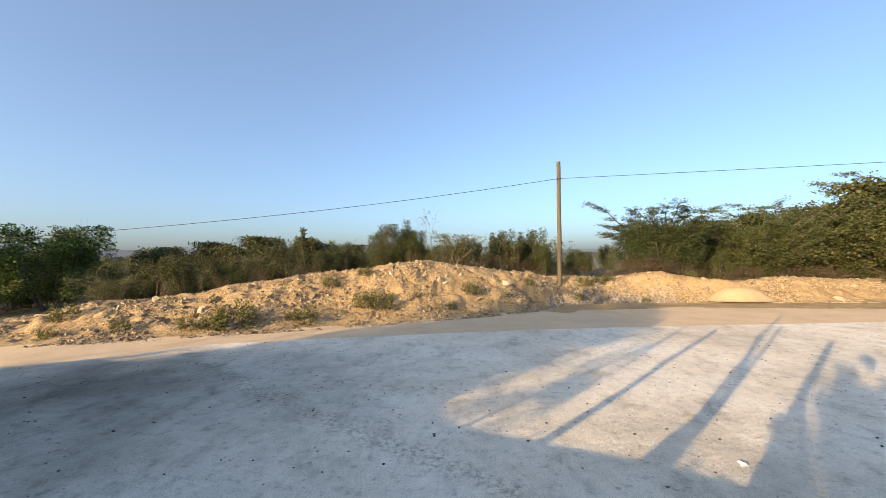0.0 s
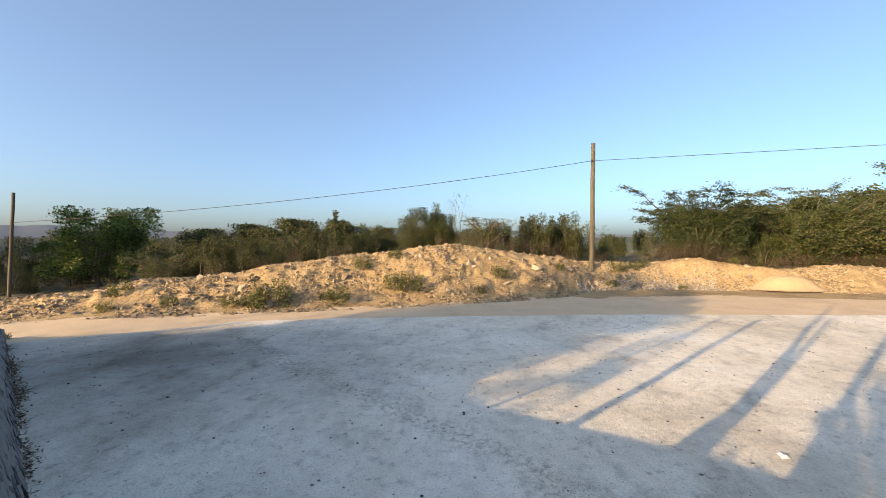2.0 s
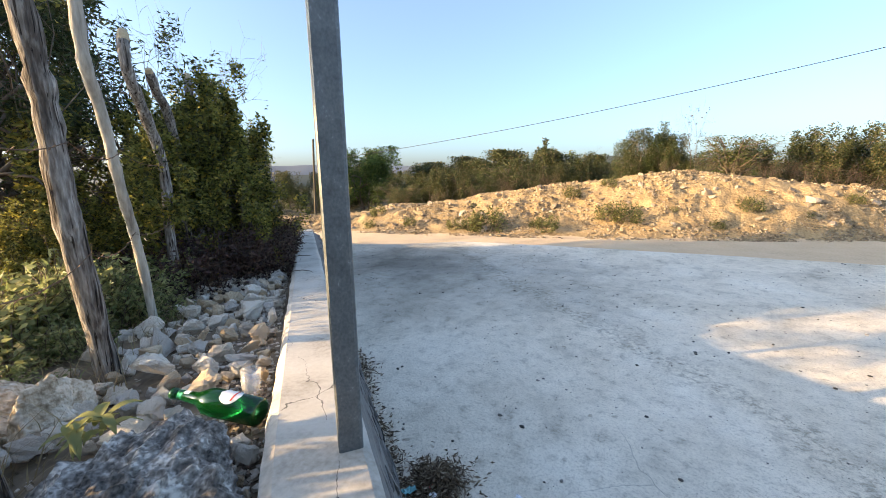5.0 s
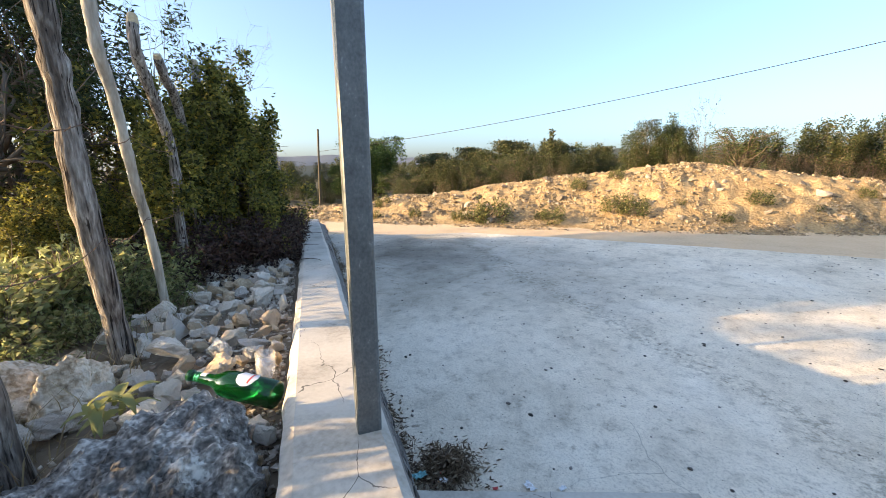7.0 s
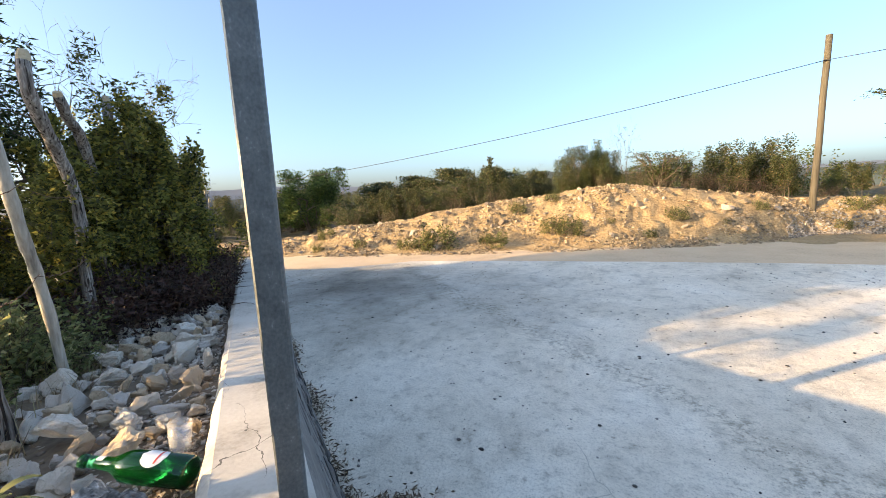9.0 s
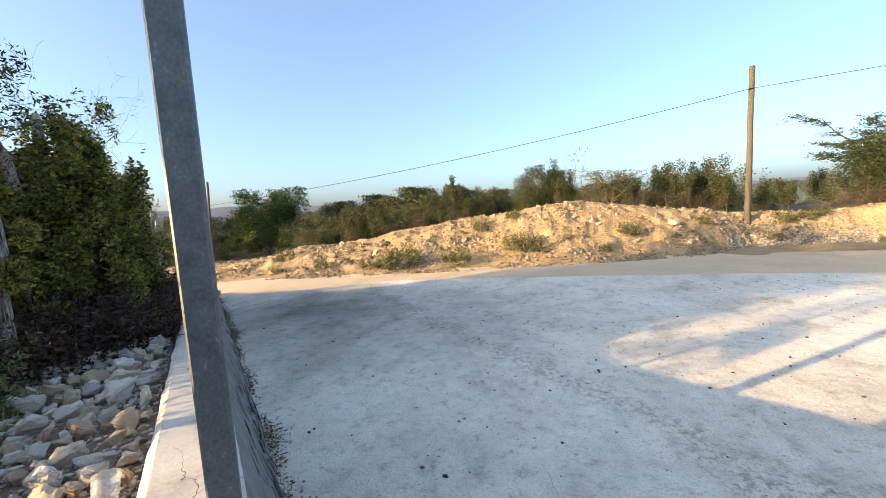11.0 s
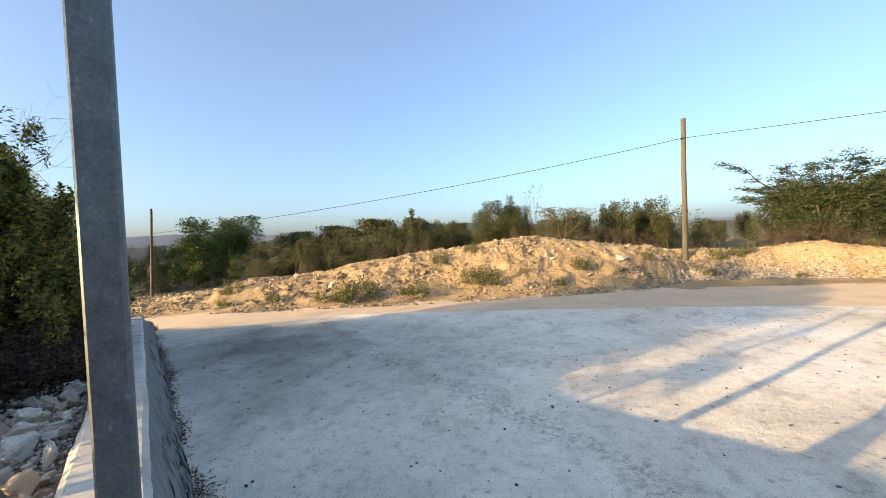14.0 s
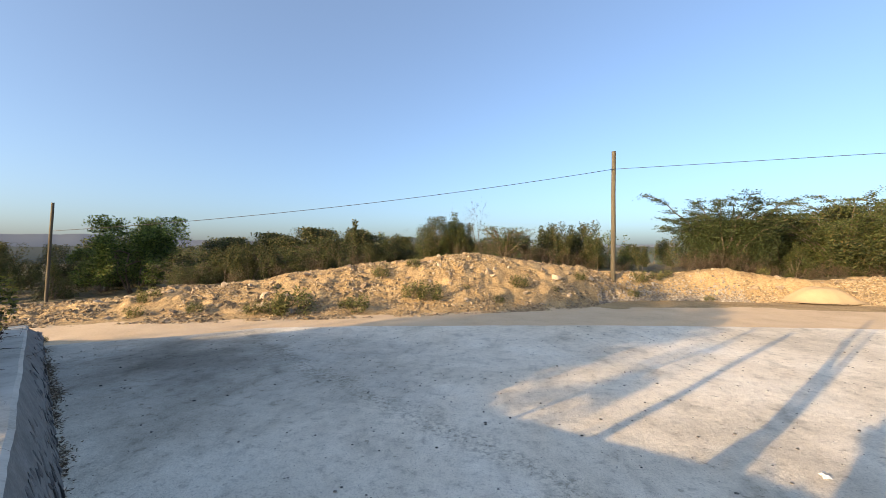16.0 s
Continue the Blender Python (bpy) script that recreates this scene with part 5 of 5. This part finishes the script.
# behind the crest: (x, y, height); the canopy lies a little above eye level
for x, y, h, k in ((-9.5, 10.5, 1.0, 0), (-8.5, 9.6, 0.9, 2), (-7.6, 9.9, 1.1, 0), (-6.7, 9.7, 0.9, 2), (-6.0, 10.6, 1.1, 1), (-5.2, 10.2, 0.9, 0), (-4.4, 10.6, 0.8, 2), (-3.7, 11.4, 0.9, 0),
                   (-10.5, 13.0, 1.4, 0), (-9.0, 12.5, 1.5, 1), (-7.5, 12.8, 1.5, 0), (-6.2, 13.0, 1.4, 2), (-8.3, 15.0, 1.9, 0), (-5.0, 13.6, 1.2, 0), (-10.8, 16.0, 2.2, 0), (-7.0, 16.5, 2.1, 0), (-5.5, 17.0, 2.0, 2),
                   (-2.2, 12.0, 1.35, 1), (-1.6, 12.3, 1.45, 0), (-1.0, 12.1, 1.2, 0), (0.3, 12.6, 0.9, 0), (1.7, 13.2, 1.25, 0), (2.5, 13.2, 1.45, 0), (3.2, 13.6, 1.0, 1), (4.3, 14.4, 0.9, 1),
                   (-3.0, 14.0, 0.9, 2), (1.0, 15.0, 1.1, 1), (5.0, 16.5, 1.2, 1), (3.0, 17.0, 1.4, 1), (6.6, 14.2, 1.4, 0), (7.3, 13.9, 1.35, 0), (8.0, 14.6, 1.3, 2)):
    hk = (1.5, 1.6, 1.2, 0.8)[k]
    set_kind(k, x, y, 0.8 * h / hk)
for x, y, h in ((-6.5, 8.9, 0.5), (-5.4, 9.2, 0.55), (-4.6, 9.5, 0.6), (-3.6, 9.9, 0.5), (-0.2, 11.0, 0.55), (0.4, 11.3, 0.6), (0.9, 11.4, 0.6), (1.5, 11.8, 0.7), (2.1, 12.1, 0.7), (2.7, 12.4, 0.6), (5.7, 13.0, 0.8), (6.3, 13.1, 0.9), (6.9, 13.1, 0.9), (7.5, 13.0, 0.8), (8.2, 13.0, 0.5), (9.0, 13.2, 0.5), (9.9, 13.2, 0.55), (10.8, 13.4, 0.5), (11.8, 13.6, 0.6), (12.8, 13.8, 0.5), (-7.6, 8.7, 0.4), (-1.0, 10.9, 0.45), (3.8, 12.9, 0.5)):
    set_kind(3, x, y, 0.75 * h / 0.8)
for k in range(24):
    x = br.uniform(5.5, 16.5)
    set_kind(3, x, 12.9 + 0.04 * x + br.uniform(0, 0.5), br.uniform(0.38, 0.62))
far_kinds = [
    scrub("far_bush", 65, 5, 1.5, 0.7, L_SCRUB, 1900, 0.090, 0.05, "dark green bush in the far scrub", "far scrub", wide=0.95, clumps=50),
    scrub("far_bush", 66, 4, 1.5, 0.6, L_OLIVE, 1800, 0.090, 0.045, "olive green bush in the far scrub", "far scrub", wide=0.9, clumps=50),
]
fresh_far = [True, True]
for k in range(160):
    y = 16 + 60 * (k / 160) ** 1.5
    x = br.uniform(-1.3, 1.15) * y
    top = 2.0 + 0.010 * y + (-0.25 if x / y < -0.30 else 0.0) + (0.8 if x / y > 0.55 else 0) + br.uniform(-0.8, 0.15)
    kk = int(br.integers(0, 2))
    z = gz(x, y)
    sc = max(0.7, (top - z) / 1.5)
    if fresh_far[kk]:
        fresh_far[kk] = False
        put_at(far_kinds[kk], x, y, z - 0.1, 0.0, sc)
    else:
        copy_at(far_kinds[kk], x, y, z - 0.1, br.uniform(0, 6.3), sc)

thicket = make_plant("thicket_tree", 67, 4, 1.7, 0.7, L_SCRUB, 15000, 0.075, 0.04, depth=4, kids=3, lean=0.8, rad=0.035, jitter=0.13, flat=0.5, clumps=150, wide=1.45)
tagged(thicket, "broad dark green thicket tree with a low rounded crown", "tree", "thicket beyond the bank")
put_at(thicket, -8.6, 13.6, gz(-8.6, 13.6) - 0.1, 0.0, 1.1)
for x, y, top in ((-10.4, 13.2, 1.60), (-6.9, 14.2, 2.10), (-12.0, 15.0, 1.75), (-9.5, 15.2, 1.95), (-5.4, 14.8, 1.95), (-8.0, 16.4, 2.25), (-6.3, 17.2, 2.25), (-4.4, 16.2, 1.85), (-11.4, 17.6, 2.0), (-13.8, 17.0, 1.9), (-9.4, 18.4, 2.3), (-3.9, 13.6, 1.45), (-7.5, 11.6, 1.30), (-9.4, 11.4, 1.1), (-5.9, 12.2, 1.35), (10.2, 15.2, 2.6), (12.3, 15.6, 2.9), (14.5, 15.8, 3.2), (16.6, 15.6, 3.9), (18.3, 14.7, 4.7), (9.2, 16.6, 2.4), (11.3, 14.6, 2.2), (13.6, 14.6, 2.5)):
    z = gz(x, y) - 0.1
    copy_at(thicket, x, y, z, br.uniform(0, 6.3), (top - z) / 1.75)

acacia = make_acacia("acacia_tree", 71, 2.15, 2.0, 34000, L_ACACIA)
tagged(acacia, "spreading flat-topped acacia with feathery foliage", "tree", "acacias beside the road")
put_at(acacia, 7.35, 14.2, gz(7.35, 14.2) - 0.05, 0.0, 1.22)
acacia2 = make_acacia("acacia_tree", 72, 2.3, 1.9, 30000, L_OLIVE)
tagged(acacia2, "wide olive green acacia in a thicket beside the road", "tree", "acacias beside the road")
put_at(acacia2, 11.2, 14.7, gz(11.2, 14.7) - 0.05, 1.0, 1.08)
for src, x, y, sc in ((acacia2, 13.0, 14.9, 1.25), (acacia2, 18.9, 15.6, 1.9), (acacia2, 9.7, 16.2, 0.95), (acacia2, 15.2, 14.6, 1.3), (acacia2, 14.0, 16.8, 1.4), (acacia, 11.5, 17.5, 1.2)):
    copy_at(src, x, y, gz(x, y) - 0.05, br.uniform(0, 6.3), sc)
for x, y, h, k in ((9.3, 14.0, 1.1, 1), (10.3, 14.0, 1.2, 1), (11.2, 14.0, 1.4, 0), (12.2, 14.2, 1.5, 1), (13.2, 14.2, 1.6, 0), (14.2, 14.4, 1.6, 1), (15.5, 14.4, 1.8, 0), (8.7, 15.0, 1.2, 0)):
    set_kind(k, x, y, h / (1.5, 1.6, 1.2)[k])

fresh = make_plant("broad_tree", 83, 4, 2.72, 0.7, L_FRESH, 24000, 0.085, 0.045, depth=4, kids=3, lean=0.6, rad=0.05, jitter=0.14, flat=0.2, clumps=190, wide=1.5, clear=0.18)
tagged(fresh, "rounded bright green tree beside the road", "tree")
put_at(fresh, -12.6, 11.6, gz(-12.6, 11.6) - 0.05, 0.5, 1.0)
copy_at(fresh, -15.2, 12.6, gz(-15.2, 12.6) - 0.05, 2.1, 0.62)
sapling = make_plant("sapling", 91, 1, 1.45, 0.35, L_SCRUB, 500, 0.08, 0.04, depth=3, kids=3, lean=0.0, rad=0.016, jitter=0.05, bend=0.08, wide=0.24)
tagged(sapling, "thin upright young tree on the bank", "tree")
put_at(sapling, -4.05, 10.6, gz(-4.05, 10.6) - 0.05, 0, 1.0)
bare = make_plant("bare_tree", 92, 2, 1.6, 0.45, L_DRY, 60, 0.05, 0.02, depth=4, kids=3, lean=0.3, rad=0.016, jitter=0.05, wood=M_TWIG, wide=0.4)
tagged(bare, "leafless pale thin tree on the bank crest", "tree")
put_at(bare, -0.55, 11.6, gz(-0.55, 11.6) - 0.05, 0, 1.0)

# ---------------- small things on the lot ----------------
def build_gravel():
    """Scattered pebbles and grit on the lot."""
    rg = np.random.default_rng(8)
    bm = bmesh.new()
    bmesh.ops.create_icosphere(bm, subdivisions=1, radius=1)
    vv = np.array([v.co[:] for v in bm.verts])
    ff = np.array([[w.index for w in f.verts] for f in bm.faces])
    bm.free()
    V, F, o = [], [], 0
    for k in range(4600):
        x, y = rg.uniform(-5, 7), rg.uniform(0.6, 7.0)
        if N.x * x + N.y * y < 0.6 or y > np.interp(x, [p[0] for p in LOT_EDGE], [p[1] for p in LOT_EDGE]) - 0.1:
            continue
        r = 0.0018 + 0.0085 * rg.random() ** 6
        q = (vv * (1 + 0.4 * (rg.random((len(vv), 1)) - 0.5))) * np.array([r * rg.uniform(0.8, 1.6), r, r * 0.7]) + np.array([x, y, r * 0.45])
        V.append(q)
        F.append(ff + o)
        o += len(vv)
    return tagged(new("gravel", tri_mesh("gravel", np.concatenate(V), np.concatenate(F), M_PEBBLE, True)), "scattered dark pebbles and grit on the concrete", "gravel", kind="stuff")


M_PEBBLE = node_mat("pebble", [(0.25, (0.04, 0.038, 0.035)), (0.55, (0.11, 0.10, 0.09)), (0.85, (0.36, 0.33, 0.29))], scale=30, fine=90, rough=0.9, bump=0.3, per_island=0.5)
build_gravel()


def build_litter_leaves():
    """Dry leaves and twigs blown against the foot of the wall, and a heap of them in the corner."""
    rg = np.random.default_rng(14)
    pts, dirs = [], []
    for _ in range(6500):
        s = rg.uniform(-0.3, 6.6)
        k = noise.noise((s * 2.2, 0.3, 4)) * 0.5 + 0.5
        if rg.random() > 0.02 + 1.25 * k * k:
            continue
        d = 0.52 + abs(rg.normal()) * (0.012 + 0.07 * k * k)
        p = W(s, d, 0.004 + 0.02 * rg.random() ** 2)
        pts.append(p[:])
        dirs.append((rg.normal(), rg.normal(), 0.25 * rg.normal()))
    for _ in range(2600):
        a, r = rg.uniform(0, 6.3), abs(rg.normal()) * 0.075
        p = Vector((-0.50 + r * math.cos(a), 1.10 + r * math.sin(a), 0.012 + 0.055 * math.exp(-(r / 0.09) ** 2) * rg.random()))
        pts.append(p[:])
        dirs.append((rg.normal(), rg.normal(), 0.3 * rg.normal()))
    v, f = leaf_arrays(pts, dirs, 0.028, 0.008, rg)
    return tagged(new("leaf_litter", tri_mesh("leaf_litter", v, f, L_LITTER)), "dry brown leaf litter along the foot of the wall", "leaf litter", kind="stuff")


build_litter_leaves()


def build_scrap(name, x, y, z, sx, sy, mat, seed, label, cat):
    """A crumpled flat scrap with thickness."""
    rg = np.random.default_rng(seed)
    bm = bmesh.new()
    bmesh.ops.create_grid(bm, x_segments=6, y_segments=5, size=0.5)
    for v in bm.verts:
        v.co.x = v.co.x * sx * (1 + 0.3 * rg.normal() * 0.4)
        v.co.y = v.co.y * sy * (1 + 0.3 * rg.normal() * 0.4)
        v.co.z = 0.12 * min(sx, sy) * rg.normal()
    low = min(v.co.z for v in bm.verts)
    for v in bm.verts:
        v.co.z -= low
    bmesh.ops.solidify(bm, geom=bm.faces[:], thickness=0.0015)
    ob = new(name, bm_mesh(name, bm, mat))
    ob.location, ob.rotation_euler = (x, y, z), (0, 0, rg.uniform(0, 6))
    return tagged(ob, label, cat)


build_scrap("plastic_scrap", 2.12, 2.655, 0.002, 0.052, 0.036, M_LITTER, 1, "crumpled white plastic scrap on the concrete", "litter")
for i, (x, y, m, lab, w) in enumerate(((-0.545, 0.995, M_TEAL, "torn teal plastic scrap among dry leaves", 0.05), (-0.46, 1.03, M_LITTER, "white paper scrap among dry leaves", 0.035), (-0.20, 1.225, M_LITTER, "white paper scrap by the kerb", 0.045), (-0.10, 1.29, M_LITTER, "white paper scrap by the kerb", 0.03), (-0.30, 1.14, M_RED, "small red and white plastic scrap by the kerb", 0.02), (-0.49, 1.06, M_RED, "small red plastic scrap among dry leaves", 0.025))):
    build_scrap("plastic_scrap", x, y, 0.03 if i in (0, 1, 5) else 0.003, w, w * 0.6, m, 30 + i, lab, "litter")


# ---------------- kerb in the near corner ----------------
def build_kerb():
    a, b = Vector((-0.60, 0.885, 0)), Vector((0.3, 1.542, 0))
    t = (b - a).normalized()
    q = Vector((t.y, -t.x, 0)) * 0.14
    bm = bmesh.new()
    n = 24
    rows = []
    for i in range(n + 1):
        p = a.lerp(b, i / n)
        j = 0.004 * noise.noise(p * 9)
        rows.append([bm.verts.new(p + off + Vector((0, 0, z + j))) for off, z in ((Vector(), -0.02), (Vector(), 0.022), (q * 0.06, 0.03), (q * 0.94, 0.03), (q, 0.02), (q, -0.02))])
    for r0, r1 in zip(rows[:-1], rows[1:]):
        for k in range(5):
            bm.faces.new((r0[k], r0[k + 1], r1[k + 1], r1[k]))
    bm.faces.new(rows[0])
    bm.faces.new(rows[-1][::-1])
    bmesh.ops.recalc_face_normals(bm, faces=bm.faces)
    return tagged(new("kerb", bm_mesh("kerb", bm, M_COPING)), "low grey concrete kerb in the corner of the lot", "kerb", kind="structure")


build_kerb()


# ---------------- far ridges ----------------
def build_ridge(name, dist, base, heights, mat, seed):
    """A wooded ridge far off; heights: azimuth in degrees from +y to the right, metres over eye level."""
    az = [h[0] for h in heights]
    hh = [h[1] for h in heights]
    vs, fs = [], []
    n = 260
    for i in range(n + 1):
        a = az[0] + (az[-1] - az[0]) * i / n
        h = np.interp(a, az, hh)
        h += h * 0.10 * noise.noise((a * 0.35, seed, 0)) + h * 0.05 * noise.noise((a * 2.4, seed, 0))
        for k, (r, f) in enumerate(((0.9, 0.0), (0.96, 0.55), (1.0, 1.0), (1.08, 0.6))):
            vs.append((dist * r * math.sin(radians(a)), dist * r * math.cos(radians(a)), base + (h - base) * f))
        if i:
            o = (i - 1) * 4
            for k in range(3):
                fs.append((o + k, o + k + 1, o + k + 5, o + k + 4))
    return tagged(new(name, mesh_from(name, vs, fs, mat, True)), "hazy wooded ridge on the horizon", "hill", kind="structure")


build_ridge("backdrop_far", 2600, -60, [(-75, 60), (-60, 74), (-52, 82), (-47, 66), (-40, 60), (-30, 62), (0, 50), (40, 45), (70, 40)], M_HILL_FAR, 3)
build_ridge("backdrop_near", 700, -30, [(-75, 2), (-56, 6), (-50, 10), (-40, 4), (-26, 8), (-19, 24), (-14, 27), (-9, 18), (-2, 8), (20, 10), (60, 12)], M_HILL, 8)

for x, y, h, k in ((-14.5, 10.5, 1.3, 1), (-16.0, 9.0, 1.0, 0), (-15.0, 12.5, 1.8, 0), (-17.5, 11.0, 1.5, 1), (-19.0, 13.5, 1.9, 0), (-14.2, 8.3, 0.7, 1), (-17.0, 7.6, 0.9, 0), (-20.5, 10.0, 1.6, 2), (-22, 14, 2.0, 0), (-24, 11, 1.8, 1), (-13.3, 9.6, 0.7, 2), (-15.8, 14.5, 2.0, 0), (-18.5, 16.5, 2.3, 2), (-27, 16, 2.2, 0), (-21, 18, 2.3, 1)):
    set_kind(k, x, y, h / (1.5, 1.6, 1.2)[k], 0.08)


# ---------------- larger stones on the bank ----------------
def build_bank_stones():
    rg = np.random.default_rng(31)
    shapes = [stone_mesh("stone", 500 + k, 1, 0.75, 0.6, M_BANKROCK, pts=14, sub=2, rough=0.05) for k in range(7)]
    for k in range(130):
        x = rg.uniform(-9, 3.2) if k < 110 else rg.uniform(3, 12)
        fy, cy = np.interp(x, FOOT_X, FOOT_Y), np.interp(x, CREST_X, CREST_Y)
        y = fy + (cy - fy) * rg.uniform(0.05, 1.0)
        r = rg.uniform(0.04, 0.085) + (0.06 if rg.random() < 0.12 else 0)
        ob = new("stone", shapes[k % 7])
        ob.location = (x, y, ground_z(x, y) + r * 0.1)
        ob.rotation_euler = (rg.normal() * 0.3, rg.normal() * 0.3, rg.uniform(0, 6.3))
        ob.scale = (r * 1.25, r, r)
        tagged(ob, "tan limestone block lying on the sandy bank", "stone", "stones on the bank")


M_BANKROCK = node_mat("bank_limestone", [(0.25, (0.15, 0.11, 0.075)), (0.5, (0.32, 0.255, 0.18)), (0.8, (0.48, 0.41, 0.32))], scale=6, fine=40, rough=0.95, bump=0.7, per_object=0.3)
build_bank_stones()

smalltree = make_plant("small_tree", 95, 2, 1.35, 0.55, L_SCRUB, 2600, 0.055, 0.03, depth=3, kids=3, lean=0.3, rad=0.022, jitter=0.10, clumps=26, wide=0.42)
tagged(smalltree, "small crooked tree with a thin trunk on the bank crest", "tree", "small trees on the crest")
put_at(smalltree, 1.75, 12.6, gz(1.75, 12.6) - 0.05, 0.4, 1.0)
for x, y, sc in ((2.75, 12.9, 1.12), (2.3, 13.1, 0.85), (3.3, 13.4, 0.7), (-6.8, 9.5, 0.75), (-5.9, 9.3, 0.7)):
    copy_at(smalltree, x, y, gz(x, y) - 0.05, br.uniform(0, 6.3), sc)
for x, y, h, k in ((-1.75, 11.9, 1.3, 0), (-1.35, 12.0, 1.35, 1), (-2.0, 12.2, 1.15, 0), (-1.0, 12.2, 1.05, 0)):
    set_kind(k, x, y, h / (1.5, 1.6, 1.2)[k])

for x, y, sc in ((-7.6, 10.6, 0.95), (-5.1, 11.0, 0.9), (-4.6, 11.8, 1.0), (-3.2, 11.6, 0.7), (0.9, 12.4, 0.65), (3.0, 12.5, 0.8), (2.05, 12.4, 0.75), (4.6, 13.6, 0.7), (5.6, 14.0, 0.85), (-8.8, 11.2, 1.0)):
    copy_at(smalltree, x, y, gz(x, y) - 0.05, br.uniform(0, 6.3), sc)
low_acacia = make_acacia("acacia_tree", 75, 1.15, 1.0, 5200, L_OLIVE)
tagged(low_acacia, "low flat-topped thorn tree with thin spreading limbs", "tree", "small trees on the crest")
put_at(low_acacia, 0.25, 12.0, gz(0.25, 12.0) - 0.05, 0.8, 0.9)
for x, y, sc in ((-5.6, 11.6, 1.0), (-7.2, 11.2, 0.9), (-9.2, 10.4, 0.9)):
    copy_at(low_acacia, x, y, gz(x, y) - 0.05, br.uniform(0, 6.3), sc)

# dry brush that leans over the wall and twigs on its top
for s, d, sc in ((3.0, -0.12, 0.42), (3.6, -0.02, 0.45), (4.2, -0.02, 0.42), (4.9, 0.0, 0.38)):
    p = W(s, d)
    copy_at(kinds[3], p.x, p.y, gz(p.x, p.y), br.uniform(0, 6.3), sc)
for s, d, a, ln in ((2.55, 0.22, 0.4, 0.16), (3.3, 0.2, 1.1, 0.2), (4.3, 0.27, 0.7, 0.22), (5.2, 0.26, 2.0, 0.25), (6.0, 0.3, 0.3, 0.25), (6.5, 0.26, 1.2, 0.28)):
    z = wall_top(s) + 0.006
    p = W(s, d, z)
    q = Vector((math.cos(a), math.sin(a), 0)) * ln / 2
    v, f = tube([p - q - p, Vector((0, 0, 0.012)), q * 0.6 + Vector((0.01, 0.01, 0.006)), q], [0.003, 0.0028, 0.002, 0.001], 4)
    tw = new("twig", mesh_from("twig", v, f, M_TWIG))
    tw.location = p
    tagged(tw, "thin dry twig lying on the wall coping", "twig", "twigs on the wall")

# ---------------- dry grass and stems under the weeds ----------------
def build_dry_grass():
    rg = np.random.default_rng(23)
    V, F, o = [], [], 0
    for k in range(2600):
        s, d = rg.uniform(0.5, 3.0), -0.34 - abs(rg.normal()) * 0.28
        if noise.noise((s * 3, d * 3, 8)) < rg.uniform(-0.5, 0.2):
            continue
        p = np.array(W(s, d, wall_top(s) - 0.13)[:])
        a, ln, w = rg.uniform(0, 6.3), rg.uniform(0.05, 0.22), rg.uniform(0.0006, 0.0018)
        lean = rg.uniform(0.2, 1.6)
        dr = np.array([math.cos(a) * lean, math.sin(a) * lean, 1.0])
        dr /= np.linalg.norm(dr)
        q = np.array([-math.sin(a), math.cos(a), 0]) * w
        mid = p + dr * ln * 0.55
        tip = p + dr * ln + np.array([math.cos(a), math.sin(a), -0.6]) * ln * 0.18
        V.append(np.array([p - q, p + q, mid - q, mid + q, tip]))
        F.append(np.array([(0, 1, 3), (0, 3, 2), (2, 3, 4)]) + o)
        o += 5
    return tagged(new("dry_grass", tri_mesh("dry_grass", np.concatenate(V), np.concatenate(F), L_STRAW)), "dry straw and dead stems between the rocks and weeds", "dry grass", kind="stuff")


L_STRAW = leaf_mat("straw", (0.12, 0.085, 0.045), (0.38, 0.30, 0.16), (0.20, 0.24, 0.08), 0.3)
build_dry_grass()

# half-bare limbs that spread over the hedge
limbs = make_plant("bare_thorn_tree", 59, 4, 2.2, 0.6, L_ACACIA, 1500, 0.05, 0.014, depth=4, kids=3, lean=1.5, rad=0.085, jitter=0.06, bend=0.26, gravity=-0.03, clumps=60, droop=0.3, wide=1.5)
tagged(limbs, "spreading thorn tree with mostly bare twisted limbs", "tree", "trees behind the fence")
plant_at(limbs, 4.9, -2.0, turn=0.7, scale=0.95)
p = W(3.4, -2.6)
copy_at(limbs, p.x, p.y, gz(p.x, p.y) - 0.05, 2.4, 1.05)


# ---------------- small soft-leaved plant between the boulders ----------------
def build_rosette():
    """Long arching leaves on short stems, each leaf a bent strip that narrows to its tip."""
    root = new("broadleaf_weed")
    rg = np.random.default_rng(19)
    for k in range(17):
        a = 2.4 * k + rg.uniform(-0.3, 0.3)
        ln, w, up = rg.uniform(0.05, 0.09), rg.uniform(0.010, 0.015), rg.uniform(0.5, 1.3)
        o = Vector((rg.normal() * 0.022, rg.normal() * 0.022, rg.uniform(0.01, 0.06)))
        vs, fs = [], []
        for i in range(7):
            t = i / 6
            c = o + Vector((math.cos(a), math.sin(a), 0)) * ln * t + Vector((0, 0, ln * (up * t - 0.9 * t * t)))
            q = Vector((-math.sin(a), math.cos(a), 0)) * w * math.sin(math.pi * (0.08 + 0.92 * t)) ** 0.8
            vs += [c - q + Vector((0, 0, w * 0.3)), c, c + q + Vector((0, 0, w * 0.3))]
            if i:
                b = (i - 1) * 3
                fs += [(b, b + 1, b + 4, b + 3), (b + 1, b + 2, b + 5, b + 4)]
        part("leaf", mesh_from("rosette_leaf", vs, fs, L_WEED, True), root)
    p = W(0.82, -0.26)
    root.location = (p.x, p.y, 0.60)
    return tagged(root, "small green broad-leaved weed growing between the boulders", "weed")


build_rosette()
